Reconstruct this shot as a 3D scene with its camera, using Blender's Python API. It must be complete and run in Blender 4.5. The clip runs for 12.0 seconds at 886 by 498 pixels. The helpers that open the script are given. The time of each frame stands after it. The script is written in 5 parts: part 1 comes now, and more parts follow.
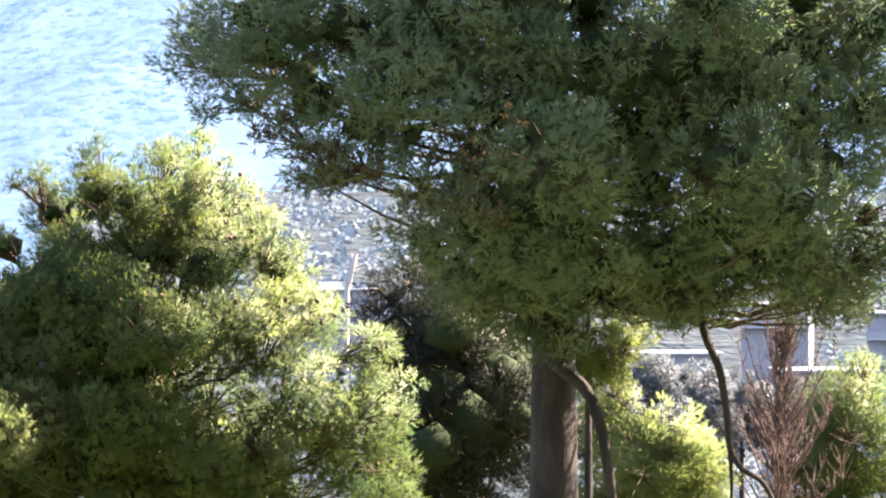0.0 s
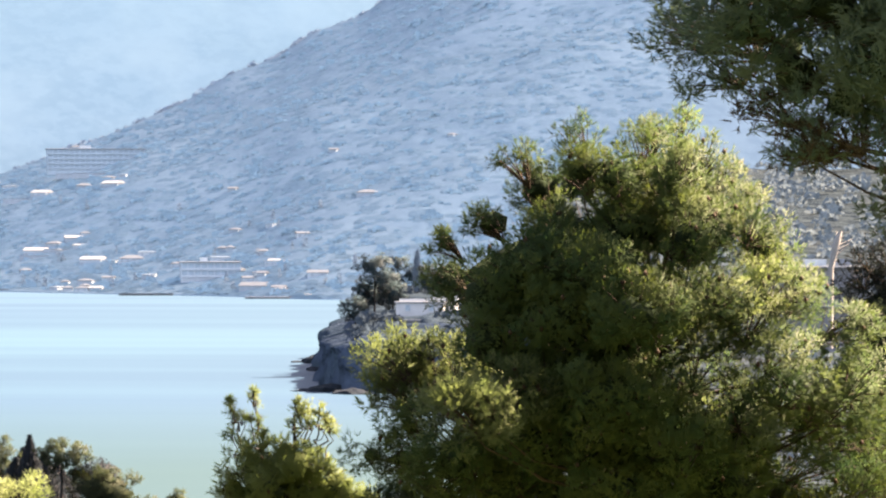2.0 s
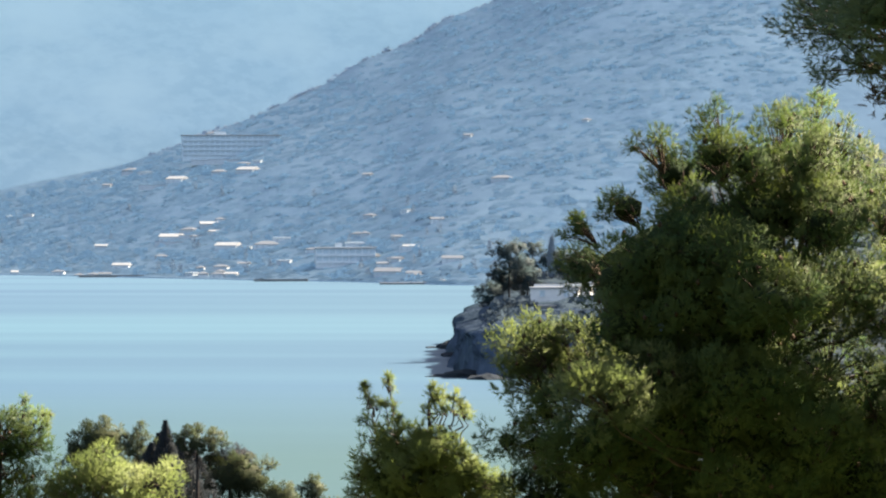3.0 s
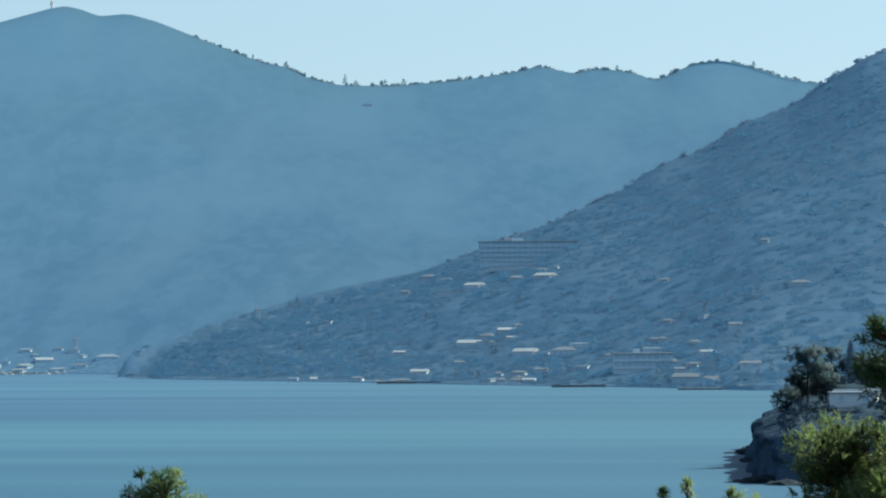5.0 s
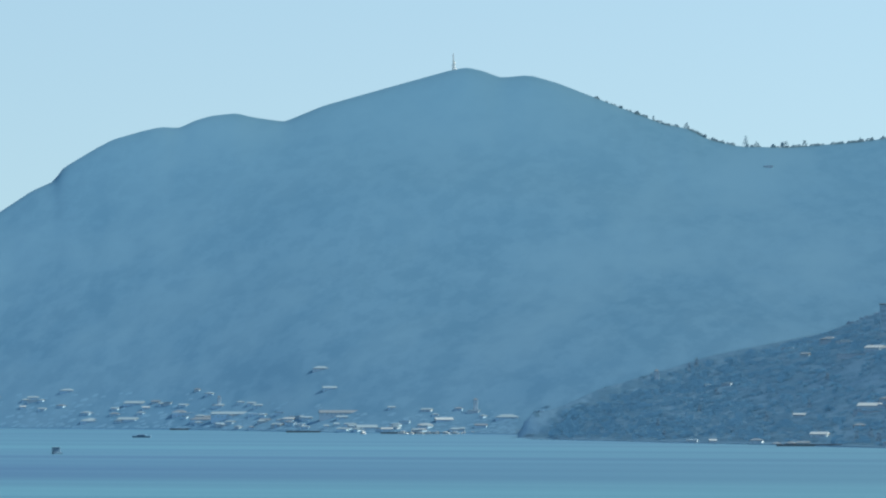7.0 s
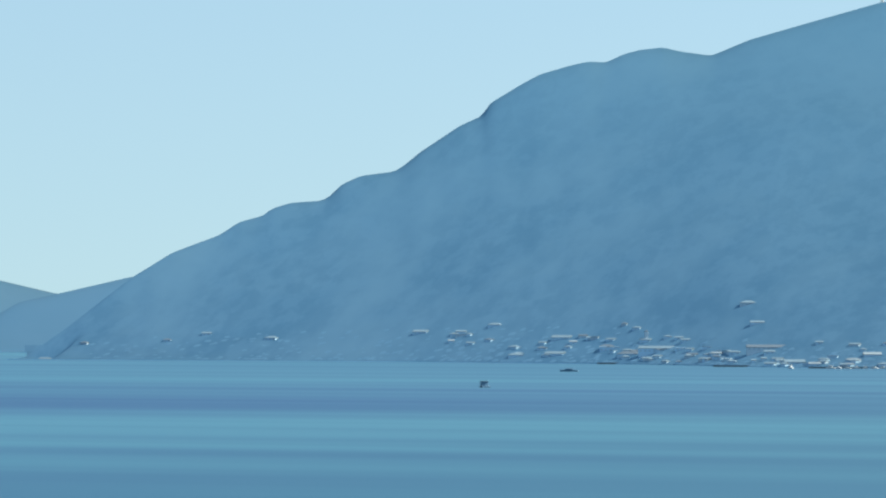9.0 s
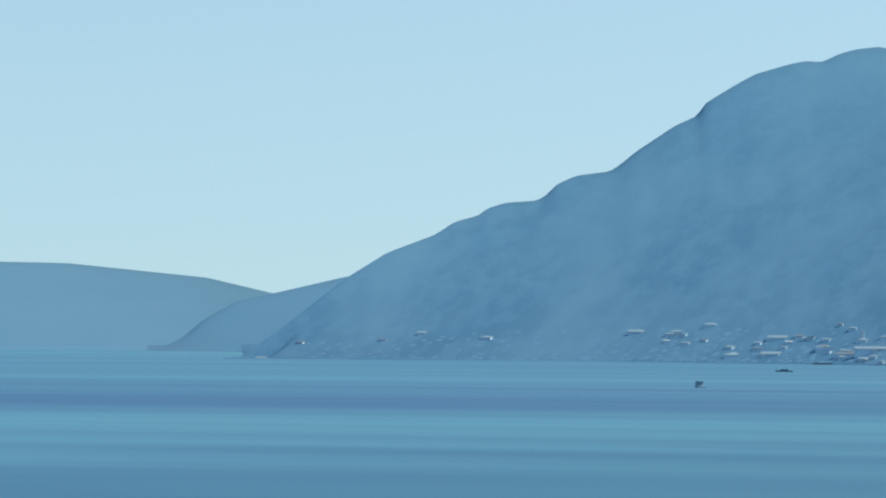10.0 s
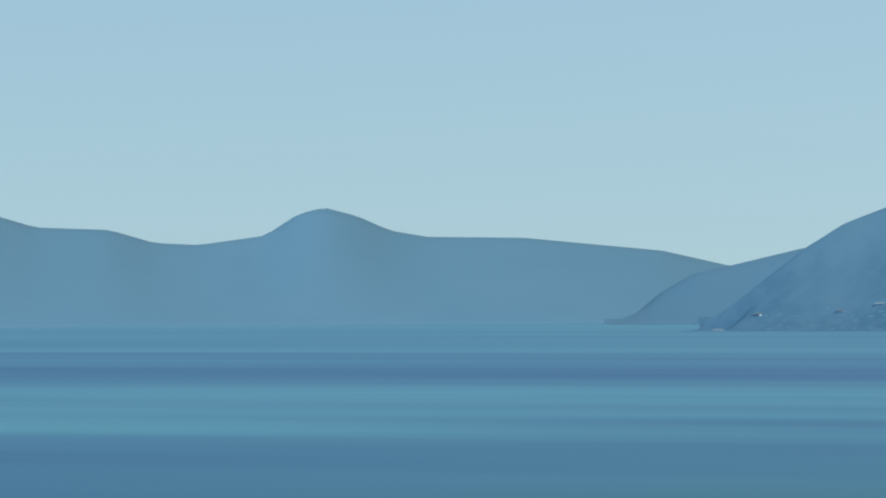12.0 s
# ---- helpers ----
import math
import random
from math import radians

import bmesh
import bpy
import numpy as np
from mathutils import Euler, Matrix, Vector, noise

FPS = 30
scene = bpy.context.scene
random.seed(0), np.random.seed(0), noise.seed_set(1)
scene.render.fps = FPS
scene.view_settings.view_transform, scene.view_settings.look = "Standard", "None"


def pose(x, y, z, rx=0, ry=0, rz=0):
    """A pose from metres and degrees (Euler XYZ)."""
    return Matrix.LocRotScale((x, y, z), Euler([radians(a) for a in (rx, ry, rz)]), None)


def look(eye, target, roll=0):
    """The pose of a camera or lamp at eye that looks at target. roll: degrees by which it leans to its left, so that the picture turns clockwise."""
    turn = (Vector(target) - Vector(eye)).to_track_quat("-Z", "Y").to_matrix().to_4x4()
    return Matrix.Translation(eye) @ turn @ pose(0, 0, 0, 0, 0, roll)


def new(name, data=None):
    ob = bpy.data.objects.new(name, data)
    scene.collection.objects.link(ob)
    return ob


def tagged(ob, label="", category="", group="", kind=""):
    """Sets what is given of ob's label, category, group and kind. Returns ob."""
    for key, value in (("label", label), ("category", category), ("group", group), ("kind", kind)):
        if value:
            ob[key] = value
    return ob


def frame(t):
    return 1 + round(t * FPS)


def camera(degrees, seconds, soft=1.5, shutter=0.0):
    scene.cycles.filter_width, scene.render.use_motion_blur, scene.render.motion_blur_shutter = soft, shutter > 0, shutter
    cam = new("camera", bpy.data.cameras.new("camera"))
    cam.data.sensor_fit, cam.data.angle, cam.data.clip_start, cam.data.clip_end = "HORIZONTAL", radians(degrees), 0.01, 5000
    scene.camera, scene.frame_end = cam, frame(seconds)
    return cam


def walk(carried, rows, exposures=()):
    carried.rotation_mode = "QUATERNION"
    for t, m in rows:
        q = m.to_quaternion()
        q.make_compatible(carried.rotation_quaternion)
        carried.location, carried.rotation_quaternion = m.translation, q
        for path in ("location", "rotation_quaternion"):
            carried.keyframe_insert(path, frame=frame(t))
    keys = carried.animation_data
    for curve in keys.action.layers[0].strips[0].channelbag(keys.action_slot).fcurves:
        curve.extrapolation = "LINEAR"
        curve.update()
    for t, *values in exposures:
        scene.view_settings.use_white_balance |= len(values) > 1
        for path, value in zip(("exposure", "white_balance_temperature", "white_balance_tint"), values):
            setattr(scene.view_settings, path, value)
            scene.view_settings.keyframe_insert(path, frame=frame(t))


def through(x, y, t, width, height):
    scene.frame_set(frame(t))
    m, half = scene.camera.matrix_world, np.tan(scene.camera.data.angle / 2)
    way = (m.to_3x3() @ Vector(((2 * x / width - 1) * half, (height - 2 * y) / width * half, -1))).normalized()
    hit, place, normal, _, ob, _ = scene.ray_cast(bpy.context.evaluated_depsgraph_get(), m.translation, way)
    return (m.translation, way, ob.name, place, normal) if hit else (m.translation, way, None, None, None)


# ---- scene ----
# The camera stands on a terrace above the bay and turns to its left through a long lens.
EYE = 29.0
cam = camera(12.0, 12.0, soft=2.2)
PATH = [
    (0.0, 0.000, 0.113, -0.092), (0.5, 1.695, 0.378, 0.016), (1.0, 3.556, 0.614, 0.037), (1.5, 5.213, 0.372, 0.015),
    (2.0, 6.569, -0.189, -0.037), (2.5, 7.487, -0.441, -0.108), (2.7, 7.850, -0.455, -0.126), (4.3, 10.854, 0.556, -0.317),
    (4.5, 11.272, 0.709, -0.377), (5.0, 12.431, 1.073, -0.390), (5.5, 13.602, 1.367, -0.285), (6.0, 14.973, 1.651, -0.156),
    (6.5, 16.347, 1.877, -0.088), (7.0, 17.862, 1.924, -0.005), (7.5, 19.263, 1.726, -0.010), (7.7, 19.855, 1.579, 0.001),
    (9.3, 24.520, 1.000, 0.137), (9.5, 25.095, 1.004, 0.185), (10.0, 26.588, 1.019, 0.177), (10.5, 27.969, 0.985, 0.069),
    (11.0, 29.446, 0.908, 0.054), (11.5, 30.828, 0.823, -0.115), (12.0, 32.782, 0.664, -0.395),
]
EXPOSURES = [(0.0, 4.22, 8350, 32), (1.0, 3.9, 9800, 29), (1.5, 3.58, 9600, 31), (2.0, 3.26, 9500, 29), (2.7, 2.95, 8950, 22), (4.3, 2.05, 6900, 1), (5.0, 1.73, 6480, -1), (5.5, 1.83, 6350, -2), (6.0, 1.93, 6330, -2), (6.5, 1.83, 6350, -2), (7.5, 1.7, 6330, -2), (9.3, 1.78, 6280, -2), (12.0, 1.48, 6250, -2)]
walk(cam, [(t, pose(0, 0, EYE, 90 + up, 0, turn) @ pose(0, 0, 0, 0, 0, lean)) for t, turn, up, lean in PATH], EXPOSURES)

# ---- light: a high sun ahead and to the right, a pale summer sky ----
SUN_AZ, SUN_UP = -62.0, 46.0
world = bpy.data.worlds.new("sky")
scene.world = world
world.use_nodes = True
wn = world.node_tree.nodes
sky = wn.new("ShaderNodeTexSky")
sky.sky_type, sky.sun_disc = "NISHITA", False
sky.sun_elevation, sky.sun_rotation = radians(SUN_UP), radians(-SUN_AZ)
sky.air_density, sky.dust_density, sky.ozone_density = 0.9, 1.3, 1.0
# the bright haze along the horizon is left out of the sky's gradient, which is even here up to the zenith's blue
way, lift = wn.new("ShaderNodeTexCoord"), wn.new("ShaderNodeMapping")
lift.inputs["Location"].default_value, lift.inputs["Scale"].default_value = (0, 0, 0.09), (1, 1, 0.55)
world.node_tree.links.new(way.outputs["Generated"], lift.inputs["Vector"])
world.node_tree.links.new(lift.outputs[0], sky.inputs["Vector"])
world.node_tree.links.new(sky.outputs[0], wn["Background"].inputs[0])
wn["Background"].inputs[1].default_value = 0.05
sun = new("sun", bpy.data.lights.new("sun", "SUN"))
sun.data.energy, sun.data.angle, sun.data.color = 5.0, radians(0.53), (1.0, 0.95, 0.86)
sun.matrix_world = look((0, 0, 0), Vector((math.sin(radians(SUN_AZ)) * math.cos(radians(SUN_UP)), -math.cos(radians(SUN_AZ)) * math.cos(radians(SUN_UP)), -math.sin(radians(SUN_UP)))))


# ---- materials ----
def material(name, rough=0.8, gloss=0.3):
    m = bpy.data.materials.new(name)
    m.use_nodes = True
    n, l = m.node_tree.nodes, m.node_tree.links
    b = n["Principled BSDF"]
    b.inputs["Roughness"].default_value, b.inputs["Specular IOR Level"].default_value = rough, gloss
    return m, n, l, b


def noise_at(n, l, scale, detail=4, rough=0.6, stretch=None):
    g = n.new("ShaderNodeNewGeometry")
    t = n.new("ShaderNodeTexNoise")
    t.inputs["Scale"].default_value, t.inputs["Detail"].default_value, t.inputs["Roughness"].default_value = scale, detail, rough
    if stretch:
        k = n.new("ShaderNodeMapping")
        k.vector_type = "TEXTURE" if len(stretch) > 4 else "POINT"
        k.inputs["Scale"].default_value = stretch[:3]
        if len(stretch) > 3:
            k.inputs["Rotation"].default_value = (0, 0, radians(stretch[3]))
        l.new(g.outputs["Position"], k.inputs["Vector"])
        l.new(k.outputs[0], t.inputs["Vector"])
    else:
        l.new(g.outputs["Position"], t.inputs["Vector"])
    return t.outputs["Fac"]


def ramp(n, l, fac, stops):
    r = n.new("ShaderNodeValToRGB")
    e = r.color_ramp.elements
    while len(e) < len(stops):
        e.new(0.5)
    for k, (at, c) in zip(e, stops):
        k.position, k.color = at, (*c, 1)
    l.new(fac, r.inputs[0])
    return r.outputs[0]


def mixed(n, l, fac, a, b, kind="MIX"):
    x = n.new("ShaderNodeMix")
    x.data_type, x.blend_type = "RGBA", kind
    for sock, v in ((x.inputs[0], fac), (x.inputs[6], a), (x.inputs[7], b)):
        if isinstance(v, (int, float)):
            sock.default_value = v
        elif isinstance(v, tuple):
            sock.default_value = (*v, 1)
        else:
            l.new(v, sock)
    return x.outputs[2]


def bump(n, l, b, height, strength, distance):
    u = n.new("ShaderNodeBump")
    u.inputs["Strength"].default_value, u.inputs["Distance"].default_value = strength, distance
    l.new(height, u.inputs["Height"])
    l.new(u.outputs[0], b.inputs["Normal"])


def soften(n, l, sockets, even, lean=0.87, up=0.49):
    """Turns normals towards one direction, so far things look as evenly lit as in haze."""
    g, x, u = n.new("ShaderNodeNewGeometry"), n.new("ShaderNodeVectorMath"), n.new("ShaderNodeVectorMath")
    x.operation, u.operation = "SCALE", "NORMALIZE"
    x.inputs["Scale"].default_value = 1 - even
    l.new(g.outputs["Normal"], x.inputs[0])
    a = n.new("ShaderNodeVectorMath")
    a.operation = "ADD"
    a.inputs[1].default_value = (-0.01 * even, -lean * even, up * even)
    l.new(x.outputs[0], a.inputs[0])
    l.new(a.outputs[0], u.inputs[0])
    for k in sockets:
        l.new(u.outputs[0], k)
    return u.outputs[0]


def land(name, dark, light, bare, big, small, bare_from=0.62, rough_bump=0.5, depth=3.0, scrub=None, crowns=0.0, even=0.0, single=False, steep=False):
    """Wooded or scrubby land: two tones at two scales and paler open patches; far tones hold painted haze."""
    m, n, l, b = material(name, 1.0, 0.0)
    deep = (1, 4.5, 1, 13, True) if crowns else None
    c = ramp(n, l, noise_at(n, l, small, 5, 0.6, deep), [(0.42, dark), (0.58, light)] if crowns else [(0.34, dark), (0.66, light)])
    if crowns:
        tree = ramp(n, l, noise_at(n, l, crowns, 3, 0.6, deep), [(0.42, tuple(k * 0.92 for k in dark)), (0.58, light)])
        c = mixed(n, l, 0.5, c, tree)
    patch = ramp(n, l, noise_at(n, l, big, 4, 0.6, deep), [(bare_from - 0.1, (0, 0, 0)), (bare_from + 0.1, (1, 1, 1))])
    c = mixed(n, l, patch, c, bare)
    if single:
        g = n.new("ShaderNodeNewGeometry")
        c = mixed(n, l, 0.5, c, ramp(n, l, g.outputs["Random Per Island"], [(0.0, dark), (0.8, light), (1.0, bare)]))
    # scrub is a paler blue tint by height: haze put into the colour
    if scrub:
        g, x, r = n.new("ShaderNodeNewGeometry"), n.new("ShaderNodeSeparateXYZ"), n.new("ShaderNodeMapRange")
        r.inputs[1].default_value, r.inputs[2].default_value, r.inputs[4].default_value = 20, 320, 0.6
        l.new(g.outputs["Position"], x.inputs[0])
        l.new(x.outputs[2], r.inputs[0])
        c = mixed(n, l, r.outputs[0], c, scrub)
    l.new(c, b.inputs["Base Color"])
    bump(n, l, b, noise_at(n, l, small * 1.3, 3), rough_bump, depth)
    if even:
        k = n["Bump"] if "Bump" in n else None
        soften(n, l, [k.inputs["Normal"]], even, *((0.905, 0.425) if steep else (0.87, 0.49)))
    return m


def plain(name, colour, rough=0.8, gloss=0.3, vary=0.12, scale=2.0, even=0.0):
    m, n, l, b = material(name, rough, gloss)
    lo, hi = tuple(v * (1 - vary) for v in colour), tuple(min(1, v * (1 + vary)) for v in colour)
    l.new(ramp(n, l, noise_at(n, l, scale, 5), [(0.35, lo), (0.65, hi)]), b.inputs["Base Color"])
    if even:
        soften(n, l, [b.inputs["Normal"]], even)
    return m


def foliage(name, dark, light, through=0.45, spread=1.0, even=0.0, glow=(1.0, 0.95, 0.55), patch=2.2, puffed=False, steep=False):
    """Needles and leaves: every piece its own green, with light shining through; puffed sprays take light as the rounded clump they sit on."""
    m, n, l, b = material(name, 0.6, 0.15)
    g = n.new("ShaderNodeNewGeometry")
    c = ramp(n, l, g.outputs["Random Per Island"], [(0.0, dark), (spread, light)])
    c = mixed(n, l, 0.82, c, ramp(n, l, noise_at(n, l, patch, 3), [(0.35, dark), (0.65, light)]))
    l.new(c, b.inputs["Base Color"])
    t = n.new("ShaderNodeBsdfTranslucent")
    l.new(mixed(n, l, 1.0, c, glow, "MULTIPLY"), t.inputs["Color"])
    x = n.new("ShaderNodeMixShader")
    x.inputs[0].default_value = through
    l.new(b.outputs[0], x.inputs[1])
    l.new(t.outputs[0], x.inputs[2])
    l.new(x.outputs[0], n["Material Output"].inputs[0])
    if even:
        soften(n, l, [b.inputs["Normal"], t.inputs["Normal"]], even, *((0.905, 0.425) if steep else (0.87, 0.49)))
    if puffed:
        a, k = n.new("ShaderNodeAttribute"), n.new("ShaderNodeVectorTransform")
        a.attribute_name = "clump"
        k.vector_type, k.convert_from, k.convert_to = "NORMAL", "OBJECT", "WORLD"
        l.new(a.outputs["Vector"], k.inputs[0])
        l.new(k.outputs[0], b.inputs["Normal"])
        # the light that shines through a needle leaves a dense clump on the side it came from
        inward = n.new("ShaderNodeVectorMath")
        inward.operation = "SCALE"
        inward.inputs["Scale"].default_value = -1.0
        l.new(k.outputs[0], inward.inputs[0])
        l.new(inward.outputs[0], t.inputs["Normal"])
    return m


def bark(name, dark, light):
    m, n, l, b = material(name, 0.9, 0.15)
    l.new(ramp(n, l, noise_at(n, l, 9.0, 6, 0.7, (1, 1, 0.25)), [(0.36, dark), (0.64, light)]), b.inputs["Base Color"])
    bump(n, l, b, noise_at(n, l, 14.0, 5, 0.7, (1, 1, 0.2)), 0.9, 0.03)
    return m


# M_FAR to M_GROVE are blue and pale: haze is painted into them
M_FAR = land("hazy_far_wood", (0.28, 0.483, 0.614), (0.295, 0.495, 0.628), (0.303, 0.505, 0.634), 0.002, 0.01, rough_bump=0.02, even=0.99)
M_MID = land("hazy_second_wood", (0.222, 0.387, 0.512), (0.234, 0.4, 0.526), (0.247, 0.413, 0.534), 0.002, 0.012, rough_bump=0.02, even=0.985)
M_PEAK = land("hazy_mountain_wood", (0.133, 0.27, 0.405), (0.165, 0.309, 0.443), (0.185, 0.332, 0.46), 0.008, 0.018, 0.57, 0.03, scrub=(0.178, 0.352, 0.474), crowns=0.06, even=0.94)
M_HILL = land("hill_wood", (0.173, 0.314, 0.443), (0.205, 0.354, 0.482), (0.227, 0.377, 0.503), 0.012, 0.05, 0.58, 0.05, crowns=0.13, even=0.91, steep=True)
M_GROVE = land("olive_slope", (0.05, 0.075, 0.09), (0.07, 0.096, 0.108), (0.088, 0.11, 0.118), 0.02, 0.09, 0.6, even=0.85)
M_SLOPE = land("dry_slope", (0.03, 0.042, 0.02), (0.06, 0.068, 0.035), (0.10, 0.098, 0.06), 0.05, 0.5, 0.6, depth=0.2)
# cliff and headland ground are bluish: haze painted into the rock colour
M_CLIFF = land("cliff_rock", (0.0436, 0.0722, 0.113), (0.0674, 0.104, 0.151), (0.0475, 0.0813, 0.107), 0.08, 0.3, 0.55, 0.5, 1.0, even=0.92)

M_POINT = land("headland_ground", (0.0274, 0.0483, 0.0714), (0.051, 0.0798, 0.105), (0.0666, 0.0966, 0.118), 0.08, 0.4, 0.6, 0.6, 0.6, even=0.7)
M_ROCK = land("sea_rock", (0.016, 0.022, 0.03), (0.03, 0.038, 0.048), (0.022, 0.03, 0.036), 0.2, 0.8, 0.6, 0.8, 0.3, even=0.3)


def sea_material():
    m, n, l, b = material("sea_water", 0.12, 0.38)
    b.inputs["IOR"].default_value = 1.33
    # violet-blue over the open bay, teal towards the wooded shore
    green = (0.009, 0.038, 0.048)
    place, east = n.new("ShaderNodeSeparateXYZ"), n.new("ShaderNodeMapRange")
    east.inputs[1].default_value, east.inputs[2].default_value = -680, -260
    l.new(n.new("ShaderNodeNewGeometry").outputs["Position"], place.inputs[0])
    l.new(place.outputs[0], east.inputs[0])
    deep = mixed(n, l, east.outputs[0], (0.0094, 0.0342, 0.081), (0.0105, 0.0445, 0.081))
    still = mixed(n, l, east.outputs[0], (0.025, 0.077, 0.115), (0.0198, 0.0665, 0.101))
    near = n.new("ShaderNodeNewGeometry")
    ln = n.new("ShaderNodeVectorMath")
    ln.operation = "LENGTH"
    cove = n.new("ShaderNodeVectorMath")
    cove.operation = "SUBTRACT"
    cove.inputs[1].default_value = (-70, 400, 0)
    l.new(near.outputs["Position"], cove.inputs[0])
    l.new(cove.outputs[0], ln.inputs[0])
    mr = n.new("ShaderNodeMapRange")
    mr.inputs[1].default_value, mr.inputs[2].default_value = 110, 330
    l.new(ln.outputs["Value"], mr.inputs[0])
    # lanes of ruffled and of still water lie across the bay, with frayed edges; their differing reflection is painted
    # into the colour
    calm = noise_at(n, l, 0.0026, 2.0, 0.4, (0.10, 1.0, 1.0, -24))
    fine = noise_at(n, l, 0.016, 3, 0.5, (0.05, 1.0, 1.0, -22))
    out = n.new("ShaderNodeVectorMath")
    out.operation = "DOT_PRODUCT"
    out.inputs[1].default_value = (-math.sin(radians(24)), math.cos(radians(24)), 0)
    l.new(near.outputs["Position"], out.inputs[0])
    fray = n.new("ShaderNodeMapRange")
    fray.inputs[3].default_value, fray.inputs[4].default_value = -700, 700
    l.new(noise_at(n, l, 0.0018, 4, 0.55, (0.3, 1.0, 1.0, -24)), fray.inputs[0])
    at, unit_ = n.new("ShaderNodeMath"), n.new("ShaderNodeMapRange")
    l.new(out.outputs["Value"], at.inputs[0])
    l.new(fray.outputs[0], at.inputs[1])
    unit_.inputs[2].default_value = 4000
    l.new(at.outputs[0], unit_.inputs[0])
    lanes = [(0.12, 0.68), (0.19, 0.78), (0.215, 0.72), (0.25, 0.34), (0.295, 0.34), (0.345, 0.58), (0.42, 0.57), (0.54, 0.44), (0.8, 0.36)]
    lane = ramp(n, l, unit_.outputs[0], [(k, (v, v, v)) for k, v in lanes])
    lane.node.color_ramp.interpolation = "B_SPLINE"
    both = mixed(n, l, 0.3, mixed(n, l, 0.4, lane, calm), fine)
    l.new(mixed(n, l, mr.outputs[0], green, mixed(n, l, ramp(n, l, both, [(0.38, (0, 0, 0)), (0.6, (1, 1, 1))]), still, deep)), b.inputs["Base Color"])
    r = n.new("ShaderNodeMapRange")
    r.inputs[1].default_value, r.inputs[2].default_value, r.inputs[3].default_value, r.inputs[4].default_value = 0.38, 0.62, 0.6, 0.7
    l.new(both, r.inputs[0])
    l.new(r.outputs[0], b.inputs["Roughness"])
    u = n.new("ShaderNodeBump")
    u.inputs["Strength"].default_value, u.inputs["Distance"].default_value = 0.15, 0.2
    l.new(noise_at(n, l, 0.35, 3, 0.6), u.inputs["Height"])
    l.new(u.outputs[0], b.inputs["Normal"])
    return m


M_SEA = sea_material()
M_PINE = foliage("pine_needles", (0.0134, 0.044, 0.022), (0.056, 0.0858, 0.0308), 0.25, glow=(2.4, 2.15, 1.05), puffed=True)
M_PINE_DARK = foliage("dark_pine_needles", (0.0358, 0.0805, 0.0587), (0.0819, 0.127, 0.085), 0.25, glow=(2.1, 2.0, 1.25), puffed=True)
M_PINE_BROWN = foliage("dry_pine_needles", (0.0345, 0.029, 0.0207), (0.0966, 0.0828, 0.0587), 0.45)
# paler, yellower than M_PINE: sunlight is put into the colour
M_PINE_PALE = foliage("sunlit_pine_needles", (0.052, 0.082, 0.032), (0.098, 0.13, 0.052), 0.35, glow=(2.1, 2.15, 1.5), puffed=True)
# bark far darker than its own grey: the crown's shade is put in
M_BARK = bark("grey_pine_bark", (0.00828, 0.00828, 0.00897), (0.0235, 0.0228, 0.0228))
M_TWIG = bark("dark_twig_bark", (0.0207, 0.0166, 0.0138), (0.0621, 0.0483, 0.0379))
M_DEAD = bark("dead_cypress_bark", (0.0345, 0.0228, 0.0207), (0.0759, 0.0538, 0.0483))
# near-black filler balls inside crowns, standing for inner shade and blocking the sun
M_CORE = plain("shade_core", (0.012, 0.022, 0.011), 0.95, 0.05, 0.5, 45)
# darkest copy of the needles: the shade on this pine is painted in
M_PINE_SHADE = foliage("shaded_pine_needles", (0.00391, 0.00673, 0.00524), (0.0104, 0.0166, 0.00952), 0.15, glow=(2.0, 2.0, 1.2), puffed=True)
M_CONE = plain("pine_cone", (0.0345, 0.0221, 0.0138), 0.8, 0.2, 0.3, 30)


# ---- helpers for meshes ----
def mesh_of(name, verts, faces, mats=(), smooth=False, index=None):
    """A mesh from arrays of vertices and of triangles or quads."""
    verts, faces = np.asarray(verts, np.float32), np.asarray(faces, np.int32)
    me = bpy.data.meshes.new(name)
    me.vertices.add(len(verts))
    me.vertices.foreach_set("co", verts.ravel())
    k = faces.shape[1]
    me.loops.add(faces.size)
    me.loops.foreach_set("vertex_index", faces.ravel())
    me.polygons.add(len(faces))
    me.polygons.foreach_set("loop_start", np.arange(len(faces), dtype=np.int32) * k)
    me.polygons.foreach_set("loop_total", np.full(len(faces), k, np.int32))
    if index is not None:
        me.polygons.foreach_set("material_index", np.asarray(index, np.int32))
    me.polygons.foreach_set("use_smooth", np.full(len(faces), smooth))
    for m in mats:
        me.materials.append(m)
    me.update(calc_edges=True)
    return me


def part(name, me, parent, label=""):
    ob = new(name, me)
    ob.parent = parent
    return tagged(ob, label) if label else ob


def polar(az, d, z=0.0):
    return Vector((-d * math.sin(radians(az)), d * math.cos(radians(az)), z))


